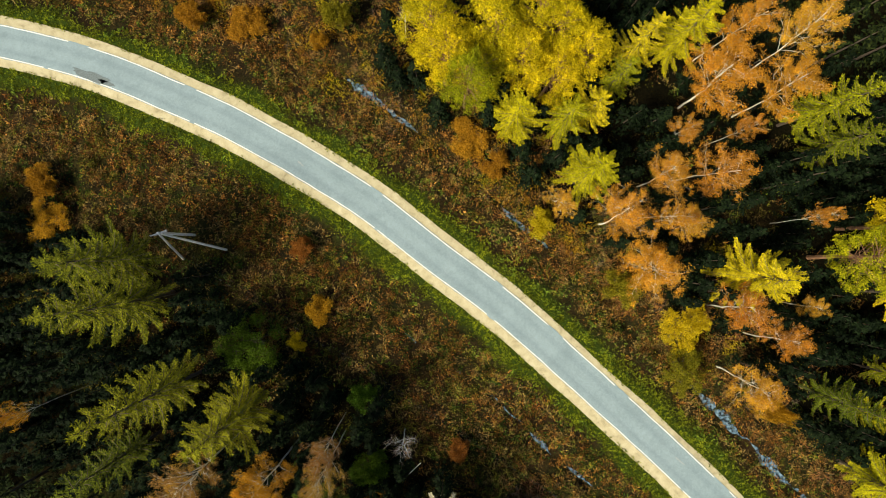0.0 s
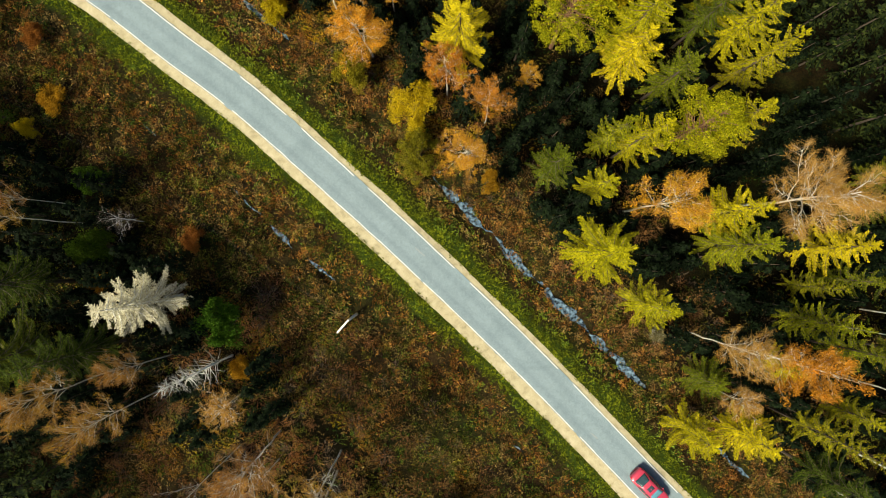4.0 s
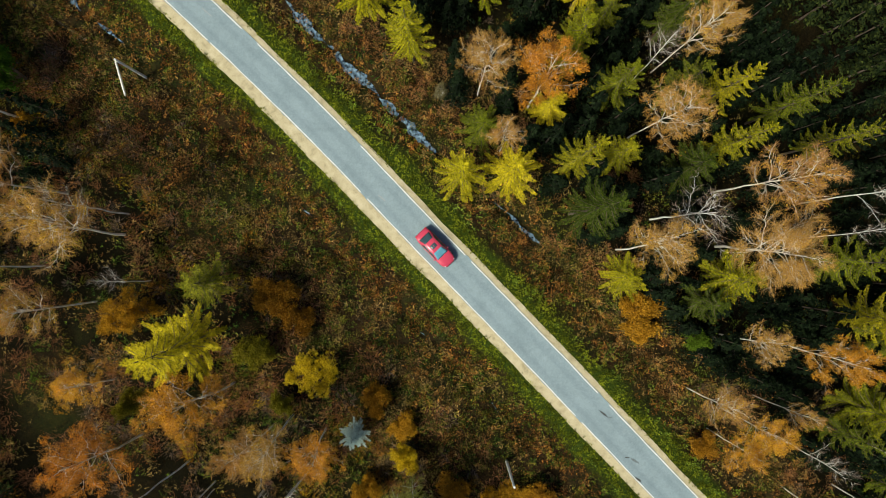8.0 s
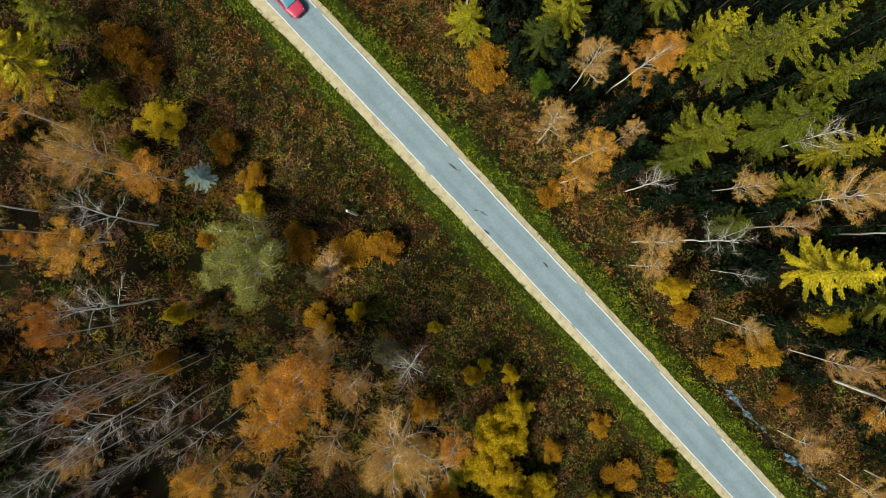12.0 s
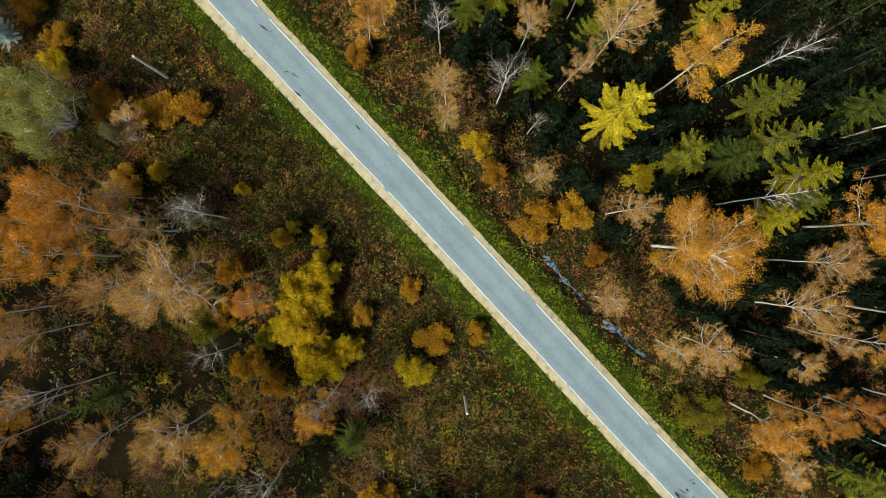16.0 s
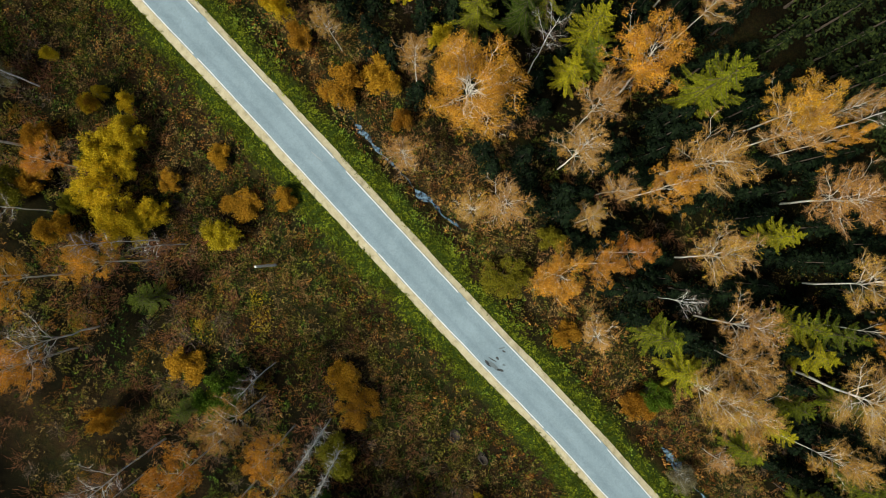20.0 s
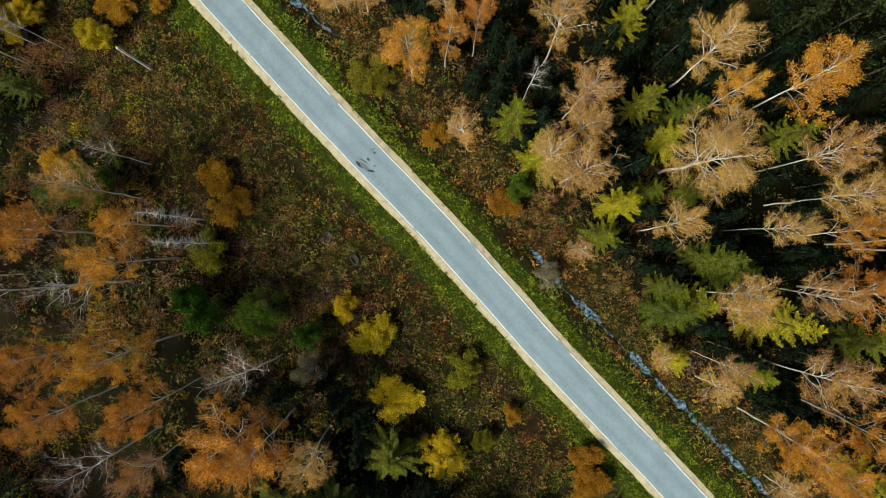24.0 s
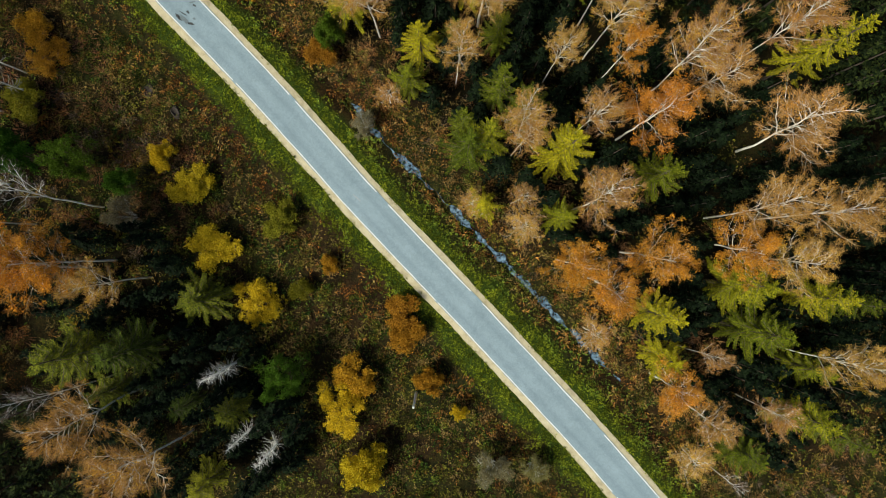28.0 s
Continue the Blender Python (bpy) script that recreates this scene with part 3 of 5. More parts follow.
grove("SM", [(135.8, -121.3, 7.7, 2.13), (144.7, -116.6, 9.5, 2.13), (141.1, -126.2, 12.1, 1.58), (144.4, -123.4, 16.3, 1.92), (141.7, -128.6, 12.1, 2.73), (147.3, -124.7, 12.3, 2.61), (150.6, -129.2, 16.4, 2.80), (159.7, -131.2, 13.1, 2.64), (173.6, -119.8, 17.7, 2.89), (159.6, -144.2, 14.5, 2.44), (169.4, -146, 13.6, 3.13), (174.1, -142.5, 15, 2.50), (174, -154.1, 12.3, 2.90), (178.3, -156.4, 10.9, 2.11), (120.3, -83.6, 10.5, 2.20), (62.7, -39.5, 18.8, 1.99), (76.9, -38, 16.7, 2.11), (86, -37.8, 16.4, 1.95), (90.8, -63, 14.7, 3.10), (88.4, -65.2, 13.6, 1.99), (97.5, -62.3, 15.8, 3.72), (75.6, -22.5, 18.4, 2.80)])
grove("SY", [(102.4, -75.5, 15.6, 3.22), (42.8, -16.4, 12.3, 2.05), (53.6, -19.2, 17.7, 2.62), (47.2, -27.7, 15.8, 2.39), (54.6, -22, 17.4, 2.77), (42.7, -22.8, 16.3, 3.60), (7, 12.8, 13.6, 2.82), (11.8, 12.6, 12.3, 2.61), (18, 18.8, 16.4, 2.22), (17, 16.7, 12.3, 2.09), (14.4, 13.6, 12.3, 2.35), (22.5, 20.3, 16.4, 3.20), (14.1, 7.2, 13.6, 3.07), (36.3, 13.4, 16.4, 2.96), (29.2, -2.6, 15.6, 3.48), (45.4, -2.6, 19.4, 3.30), (45.3, -4.5, 15, 2.98), (43.3, -12.1, 16.6, 1.86), (55.4, -2.2, 17.7, 2.87), (26.4, -56.4, 18.9, 3.66), (64, -22.1, 15, 2.72), (62.2, -29.2, 16.5, 2.30), (60.6, -33.9, 10.9, 2.10), (56.9, -40.5, 12.3, 2.83), (46, -12.7, 17.5, 2.30)])
grove("UB", [(-14.9, 0.1, 2.7, 1.47), (1.6, -21.4, 2.7, 1.46)])
grove("UD", [(-19.7, -10, 7.3, 3.89), (-8.2, -15.3, 5.5, 1.71), (-7.4, -22.2, 7.3, 2.22), (5.8, -29.7, 9.1, 2.69), (76.1, -56.9, 5.5, 1.41), (84.1, -116.6, 7.3, 2.69), (94, -127.8, 7.3, 1.65), (95.8, -129.1, 7.3, 2.43), (101.7, -129.4, 7.3, 3.02), (106.3, -131.7, 5.5, 1.68), (127.6, -116.4, 7.3, 1.62), (123.2, -151.5, 8.8, 2.97)])
grove("UG", [(-11, 24.2, 5.5, 1.71), (18.6, -4.2, 5.5, 2.25), (25.1, -12.7, 5.5, 3.10), (19.2, -63.2, 7.3, 1.65), (30.7, -58.4, 3.6, 2.30), (33.6, -63.6, 3.6, 1.44), (62.1, -95.8, 5.5, 2.20), (68.1, -97.4, 3.6, 1.42), (112.5, -104.9, 4.5, 3.06), (117.2, -100.9, 5.5, 1.65), (95.6, -123.3, 3.6, 2.55), (122.1, -135.4, 2.7, 2.32), (124.3, -142.8, 2.7, 1.46)])
grove("UO", [(66.4, -100.0, 3.8, 2.10), (69.1, -102.3, 3.4, 1.80), (78.0, -95.1, 2.2, 1.40), (64.0, -95.0, 3.4, 1.90), (55.7, -74.1, 2.8, 1.80), (-26.6, 24.7, 2.9, 1.76), (-42.5, 7.1, 2.9, 2.05), (-42, 3, 2.7, 2.94), (-20.8, 24.1, 2.9, 2.35), (-13.1, 22, 2.9, 1.17), (2.7, 11.8, 2.9, 2.64), (-13.2, -6.4, 2.2, 1.77), (5.6, 8.9, 2.9, 1.76), (-7.4, -26, 3.6, 1.73), (6.6, -34.9, 2.9, 1.45), (32.6, -15.9, 10.6, 1.18), (18.7, -54.1, 7.3, 3.02), (32.7, -52.7, 3.6, 2.58), (35.3, -54.9, 3.6, 2.01), (43.4, -63.5, 3.6, 2.01), (46.2, -66.5, 2.7, 1.74), (42.3, -72.7, 3.6, 1.73), (38, -85.8, 5.5, 1.69), (51.5, -73.4, 2.7, 2.32), (70.7, -54.9, 3.6, 2.88), (57.9, -73.9, 2.7, 2.62), (60.4, -73.7, 2.7, 2.01), (53.4, -81.5, 2.9, 2.03), (77.5, -68, 3.6, 1.72)])
grove("UO", [(64.5, -90.5, 3.6, 1.72), (69.6, -87.2, 2.7, 1.15), (91.3, -80.2, 3.6, 1.70), (82.9, -92.3, 2.2, 1.44), (95.8, -85.3, 3.6, 2.55), (85.2, -97.5, 2.2, 2.31), (99.5, -84.3, 3.6, 2.25), (89.9, -96.8, 2.2, 1.43), (101.8, -88.8, 3.6, 1.41), (72.1, -119.3, 5.5, 1.66), (79.8, -114, 2.7, 2.28), (96, -115.5, 2.7, 2.29), (97.5, -118.1, 2.7, 2.92), (118.9, -110.7, 2.7, 1.72), (126.3, -118, 3.6, 2.01), (127.4, -140.1, 2.2, 1.18), (135, -145.2, 2.7, 2.32), (135.7, -147.5, 3.6, 2.31), (138.1, -152.2, 3.6, 1.73), (130.2, -151.9, 3.8, 2.60)])
grove("UP", [(50.2, -31.3, 3.6, 1.00), (54, -76.9, 7.3, 1.37), (61.1, -84.6, 5.5, 2.25), (106.3, -135.1, 5.5, 1.96), (130.9, -125.4, 3.6, 1.72), (144.5, -161.1, 4.5, 2.29), (149.1, -161.3, 3.6, 1.73)])
grove("UY", [(73.7, -93.2, 4, 2.00), (75.4, -100.0, 3.6, 1.90), (69.8, -96.6, 4, 2.10), (69.6, -87.1, 2.4, 1.20), (-15.3, -9.8, 3.6, 1.16), (10.5, 2.7, 3.6, 1.74), (24.8, -7.9, 5.5, 3.38), (37.1, -60.7, 3.6, 3.16), (46.6, -69.3, 3.6, 1.73), (39.7, -80.6, 7.3, 1.10), (57.4, -80.4, 4.5, 1.14), (65.5, -82, 2.7, 0.87), (70.8, -86, 2.7, 0.86), (73.4, -86.9, 2.7, 1.15), (71.7, -92.1, 5.5, 2.80), (73.8, -90.5, 4.5, 2.20), (89.4, -77.7, 7.3, 1.63), (71.8, -95.9, 6.4, 3.10), (73.4, -99.3, 5.5, 2.77), (76.3, -98.5, 3.6, 1.90), (83.3, -100.8, 3.6, 2.10), (106, -80.8, 5.5, 1.66), (109.8, -128.9, 3.6, 1.70), (112.8, -132, 2.7, 2.61), (115.2, -138.3, 2.7, 2.90), (120.2, -144.2, 4, 3.16), (129, -154.9, 4.5, 3.43), (131.4, -160.9, 5.5, 2.83)])
grove("UY", [(141.3, -155.5, 2.7, 1.02)])
TALL = np.array([(x, y) for k, x, y, h, r in PLANTS if (k[0] in "SBD" or k in ("PI", "PL")) and h > 6.5])


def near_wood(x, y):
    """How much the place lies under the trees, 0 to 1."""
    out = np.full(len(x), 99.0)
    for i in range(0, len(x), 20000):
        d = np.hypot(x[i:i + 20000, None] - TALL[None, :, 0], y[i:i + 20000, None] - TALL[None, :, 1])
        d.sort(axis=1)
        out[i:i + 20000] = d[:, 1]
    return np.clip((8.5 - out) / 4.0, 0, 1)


def under_trees(x, y):
    """As near_wood, but the brush beside the road and the open birch wood in the west stay bushy."""
    p, o = road_offset(x, y)
    open_wood = np.clip((p - 30) / 10, 0, 1) * np.clip((174 - p) / 10, 0, 1) * (o < 0)
    return near_wood(x, y) * np.clip((np.abs(o) - np.where(o < 0, 15, 9)) / 4, 0, 1) * (1 - 0.65 * open_wood * np.clip((36 - np.abs(o)) / 10, 0, 1))


def ground_z(x, y):
    p, o = road_offset(x, y)
    a = np.abs(o)
    z = -0.17 - 0.4 * np.clip((a - 3.5) / 2.4, 0, 1)
    z -= 0.5 * np.exp(-((o - np.interp(p, E_P, E_O)) / 0.75) ** 2)
    z -= 0.32 * np.exp(-((o - np.interp(p, W_P, W_O)) / 0.7) ** 2) * (p < 125)
    far = np.clip((a - 3.5) / 3.0, 0, 1)
    z += far * 0.22 * (np.sin(x * 0.9 + 1.3 * np.sin(y * 0.53)) * np.sin(y * 0.83 + 1.1 * np.sin(x * 0.47)))
    z += far * 0.09 * (np.sin(x * 2.3 + 2 * np.sin(y * 1.3)) * np.sin(y * 2.1 + 1.7 * np.sin(x * 1.7)))
    return z


def build_ground():
    p = np.concatenate([-np.geomspace(2600, 72, 16), np.arange(-70, 268, 0.66), np.geomspace(270, 2600, 16)])
    q = np.concatenate([-np.geomspace(2600, 65, 16), np.arange(-63, 68, 0.66), np.geomspace(70, 2600, 16)])
    P, Q = np.meshgrid(p, q, indexing="ij")
    x, y = ((P + Q) / math.sqrt(2)).ravel(), ((Q - P) / math.sqrt(2)).ravel()
    z = ground_z(x, y)
    a, b = len(p), len(q)
    idx = np.arange(a * b).reshape(a, b)
    f = np.stack([idx[:-1, :-1], idx[1:, :-1], idx[1:, 1:], idx[:-1, 1:]], -1).reshape(-1, 4)
    me = bpy.data.meshes.new("ground")
    me.from_pydata(np.stack([x, y, z], 1), [], f)
    _, o = road_offset(x, y)
    edge = np.where(o > 0, 4.25, 4.6) + 0.7 * np.sin(x * 0.7) * np.sin(y * 0.9 + 0.5 * x)
    # wood masks the painted shade: under the trees, and everywhere beyond 40 m.
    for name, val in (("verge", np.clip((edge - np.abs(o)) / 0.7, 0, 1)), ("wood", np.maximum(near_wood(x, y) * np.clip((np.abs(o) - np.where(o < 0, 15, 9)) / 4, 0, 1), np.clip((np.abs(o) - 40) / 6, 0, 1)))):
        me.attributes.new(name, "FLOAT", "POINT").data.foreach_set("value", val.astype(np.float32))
    ob = finish("ground", me, GROUND, None, "brown autumn meadow and forest soil with tree shade in its colour", True)
    tagged(ob, "", "ground", "", "structure")


build_ground()


def strip(name, p, off0, off1, z0, z1, mat, label, cat, parent=None, across=1, track=False):
    """A band along the road between two offsets, with edges of its own."""
    rows = []
    for k in range(across + 1):
        u = k / across
        x, y = place(p, off0 + (off1 - off0) * u)
        rows.append(np.stack([x, y, np.full(len(p), z0 + (z1 - z0) * u)], 1))
    v = np.concatenate(rows)
    n = len(p)
    f = [(k * n + i, k * n + i + 1, (k + 1) * n + i + 1, (k + 1) * n + i) for k in range(across) for i in range(n - 1)]
    me = bpy.data.meshes.new(name)
    me.from_pydata(v, [], f)
    if track:
        o = np.concatenate([off0 + (off1 - off0) * k / across for k in range(across + 1)])
        val = np.exp(-((np.abs(o + 0.1) - 0.82) / 0.3) ** 2) * 0.8
        me.attributes.new("track", "FLOAT", "POINT").data.foreach_set("value", val.astype(np.float32))
    return tagged(finish(name, me, mat, parent, label), "", cat, "", "structure" if cat else "")


SIDE_P = (-60, 0, 22, 55, 85, 115, 140, 170, 260)
SIDE_W = (2.7, 2.75, 2.85, 3.05, 2.78, 2.62, 2.57, 2.45, 2.45)
SIDE_E = (2.75, 2.68, 2.42, 2.36, 2.42, 2.35, 2.45, 2.4, 2.35)
RP = np.arange(-125, 340, 0.4)
ROAD_W = 1.78
edge_w = -ROAD_W + wob(RP, 1, 1.7, 0.07)
edge_e = ROAD_W + wob(RP, 2, 1.7, 0.07)
strip("shoulder_west", RP, -np.interp(RP, SIDE_P, SIDE_W) + wob(RP, 3, 0.2, 0.14) + wob(RP, 5, 1.3, 0.06), edge_w + 0.3, -0.1, -0.004, SAND, "pale sandy gravel road shoulder", "shoulder", across=3)
strip("shoulder_east", RP, edge_e - 0.3, np.interp(RP, SIDE_P, SIDE_E) + wob(RP, 4, 0.2, 0.12) + wob(RP, 6, 1.3, 0.06), -0.004, -0.1, SAND, "pale sandy gravel road shoulder", "shoulder", across=3)
road = strip("road", RP, edge_w, edge_e, 0.004, 0.004, ASPHALT, "narrow worn blue-grey asphalt country road", "road", across=12, track=True)


def paint_line(name, off, spans, width):
    for a, b in spans:
        p = np.arange(a, b + 0.01, 0.25)
        w = width * (1 + wob(p, 9 + off, 3.0, 0.3))
        strip(name, p, off - w / 2 + wob(p, 8, 0.5, 0.04), off + w / 2 + wob(p, 8, 0.5, 0.04), 0.012, 0.012, PAINT, "worn white painted edge line", "", road)


rng = np.random.default_rng(5)
spans, a = [], -100.0
while a < 330:
    b = a + rng.uniform(14, 34)
    spans.append((a, b))
    a = b + rng.uniform(0.2, 0.8)
paint_line("edge_line", -1.68, spans, 0.095)
spans, a = [], -100.0
while a < 330:
    b = a + rng.uniform(6, 24)
    spans.append((a, b))
    a = b + rng.uniform(0.5, 2.2)
paint_line("edge_dash", 1.68, spans, 0.10)


def blot(name, p, off, length, width, mat, label, seed, turn=0.0, z=0.016):
    """A flat spot on the road with a ragged rim."""
    x, y = place(p, off)
    v, n = [(0, 0, 0)], 26
    for k in range(n):
        w = 2 * math.pi * k / n
        r = 1 + 0.55 * noise.noise((math.cos(w) * 1.6, math.sin(w) * 1.6, seed))
        v.append((math.cos(w) * length * r / 2, math.sin(w) * width * r / 2, 0))
    ob = mesh(name, v, [(0, 1 + k, 1 + (k + 1) % n) for k in range(n)], mat, road, label)
    ob.matrix_world = pose(float(x), float(y), z, 0, 0, -45 + turn)


STAIN = plain("old_dark_asphalt_patch", (0.1, 0.125, 0.14), 0.85, 0, 0.35, 9)
blot("asphalt_stain", -40.4, -1.15, 4.4, 0.85, STAIN, "dark ragged patch on the asphalt", 3.1, 26)
blot("asphalt_stain", -38.6, -1.35, 2.2, 0.4, STAIN, "dark ragged patch on the asphalt", 5.7, 24)
for i, (p, o, a, b, w) in enumerate([(159.6, -0.95, 1.5, 0.4, 4), (158.9, -1.2, 0.9, 0.25, -8), (160.3, -0.75, 0.7, 0.3, 30), (158.8, 1.0, 0.8, 0.14, 60), (159.2, 0.9, 0.35, 0.2, 20),
                                    (159.2, -0.1, 0.35, 0.25, 0), (160.2, -0.1, 0.3, 0.25, 0), (159.0, -0.55, 0.9, 0.12, 15), (108.0, 0.65, 0.7, 0.2, -4), (99.5, -0.4, 0.9, 0.3, 10), (98.7, -0.75, 0.5, 0.12, 40), (93.6, 0.6, 1.2, 0.15, 8), (94.4, 0.85, 0.5, 0.12, 60), (101.1, -1.55, 0.9, 0.2, 5)]):
    blot("tar_spot", p, o, a, b, TAR if i % 3 else STAIN, "dark tar repair spot", 1.7 * i + 0.4, w)
for i, (p, o, a, b) in enumerate([(-17.4, -0.2, 0.8, 0.15), (34.0, 0.4, 1.4, 0.1), (61.0, -0.5, 1.0, 0.12), (131.0, 0.5, 1.6, 0.1), (186.0, -0.3, 1.2, 0.12)]):
    blot("pale_scuff", p, o, a, b, PALE, "pale scuffed spot on the asphalt", 2.3 * i + 9, 5, 0.015)



def build_water(name, pts_p, pts_o, wet, level):
    n = 0
    for a, b, w in wet:
        p = np.arange(a, b + 0.01, 0.3)
        pools = np.clip(0.62 + 1.5 * wob(p, 14, 0.35, 1.0) + 0.7 * wob(p, 15, 1.3, 1.0), 0.06, 1.15)
        taper = np.clip(np.minimum(p - a, b - p) / 1.5, 0.05, 1) * pools
        o = np.interp(p, pts_p, pts_o) + wob(p, 11, 0.4, 0.45) + wob(p, 16, 1.4, 0.2)
        strip(name, p, o - w * taper * (1 + wob(p, 12, 0.9, 0.7)), o + w * taper * (1 + wob(p, 13, 0.9, 0.7)), level, level, WATER, "still dark water in a roadside ditch, sky reflection partly put into its colour", "ditch water", across=2)


build_water("water_ditch_east", E_P, E_O, EAST_WET, -0.82)
build_water("water_ditch_west", W_P, W_O, WEST_WET, -0.70)


# ---- trees ----
def spruce(kind, seed, big=False):
    """Whorls of drooping boughs with gaps between them, each a flat fan of side twigs; 14 m high, 3 m in radius."""
    rng = np.random.default_rng(seed)
    H, R = 14.0, 3.0
    tree = empty("larch_tree" if kind == "PL" else "spruce_tree", "", "tree")
    wood = Tubes()
    bend = rng.normal(0, 0.14, 2)
    axis = lambda z: np.array([bend[0] * math.sin(z / H * 2.4), bend[1] * math.sin(z / H * 1.9), z])
    wood.add([axis(z) for z in np.linspace(-0.4, H * 0.985, 9)], 0.2, 0.02, 6)
    V, F, n = [], [], 0
    levels = 17 if big else 14
    size = 0.75 if big else 1.0
    for i in range(levels):
        u = (i + rng.uniform(-0.3, 0.3)) / (levels - 1)
        z = H * (0.3 + 0.685 * min(1, max(0, u)))
        t = (H - z) / (H * 0.7)
        reach = R * min(1.0, 1.12 * t ** 0.72) * (1 - 0.3 * max(0, t - 0.75) / 0.25) + 0.2
        count = int(4.3 + 2.2 * t)
        start = rng.uniform(0, 6.3)
        for j in range(count):
            ang = start + 2 * math.pi * j / count + rng.normal(0, 0.2)
            L = reach * rng.uniform(0.62, 1.18)
            out = np.array([math.cos(ang), math.sin(ang), 0.0])
            left = np.array([-out[1], out[0], 0.0])
            sag = rng.uniform(0.2, 0.5) * (0.35 + t) * (1.6 if kind == "PL" else 1)
            k = max(4, int(L / (0.17 * size)))
            s = np.linspace(0.1, 1.0, k)
            pts = axis(z + rng.normal(0, 0.08)) + out * (s * L)[:, None]
            pts[:, 2] += (-sag * s + 0.32 * s**2.5) * L
            if L > 0.9:
                wood.add([axis(z), pts[k // 2], pts[-1]], 0.03, 0.008, 3)
            tangent = unit(np.gradient(pts, axis=0))
            for sgn in (-1, 1):
                d = unit(tangent * rng.uniform(0.8, 1.2, (k, 1)) + sgn * left * rng.uniform(0.5, 0.8, (k, 1)) + np.array([0, 0, -0.28]) * rng.uniform(0.2, 1.0, (k, 1)))
                tl = np.minimum(0.14 + 0.24 * L * (1 - s), 0.4) * rng.uniform(0.6, 1.2, k)
                for at in (0.0, 0.42, 0.8):
                    for turn in (-1, 1):
                        b = pts + d * (tl * at)[:, None]
                        w = unit(d + turn * rng.uniform(0.15, 0.5, (k, 1)) * np.cross(d, (0, 0, 1.0)) + (0, 0, 0.1))
                        sd = unit(np.cross(w, np.array([0, 0, 1.0]) + rng.normal(0, 0.35, (k, 3))))
                        v, f = kites(b, w, sd, (0.12 + 0.34 * tl) * rng.uniform(0.7, 1.25, k), (0.05 + 0.04 * rng.random(k)) * size)
                        V.append(v), F.append(f + n)
                        n += len(v)
    mesh("trunk", wood.v, wood.f, GREY_BARK if kind == "PL" else SPRUCE_BARK, tree)
    mesh("crown", np.concatenate(V), np.concatenate(F), LEAF[kind], tree)
    return tree, H, R


def pine(kind, seed, big=False):
    """A tall stem with a rounded crown of many lumps of needles on rising limbs; 14 m high, 3 m in radius."""
    rng = np.random.default_rng(seed)
    H, R = 14.0, 3.0
    tree = empty("pine_tree", "", "tree")
    wood = Tubes()
    wood.add([(0.15 * math.sin(z * 0.3), 0.12 * math.cos(z * 0.25) - 0.12, z) for z in np.linspace(-0.4, H * 0.95, 9)], 0.22, 0.03, 6)
    centres, wide = [], []
    count = 84
    for i in range(count):
        t = (i + 0.5) / count
        a = i * 2.4 + rng.normal(0, 0.35)
        z = H * (0.4 + 0.57 * t)
        rr = R * min(1.0, 1.35 * (1 - t) ** 0.55 + 0.08) * (0.55 + 0.45 * min(1, t / 0.25)) * rng.uniform(0.45, 1.0)
        top = np.array([math.cos(a) * rr, math.sin(a) * rr, z])
        wood.add([(0, 0, z - 0.55 * rr - 0.3), top * (0.55, 0.55, 1) - (0, 0, 0.3 * rr), top], 0.04, 0.01, 4)
        lobe = rng.uniform(0.42, 0.72)
        k = 24
        way = unit(rng.normal(size=(k, 3)) + (0, 0, 0.5)) * (1, 1, 0.75)
        centres.append(top + way * lobe * rng.uniform(0.6, 1.05, (k, 1))), wide.append(rng.uniform(0.14, 0.26, k))
    pts = tufts(rng, np.concatenate(centres), 9, np.concatenate(wide))
    m = len(pts)
    d = unit(rng.normal(size=(m, 3)) + (0, 0, 0.4))
    v, f = kites(pts, d, unit(np.cross(d, rng.normal(size=(m, 3)))), rng.uniform(0.1, 0.22, m), rng.uniform(0.05, 0.085, m))
    mesh("trunk", wood.v, wood.f, PINE_BARK, tree)
    mesh("crown", v, f, LEAF[kind], tree)
    return tree, H, R


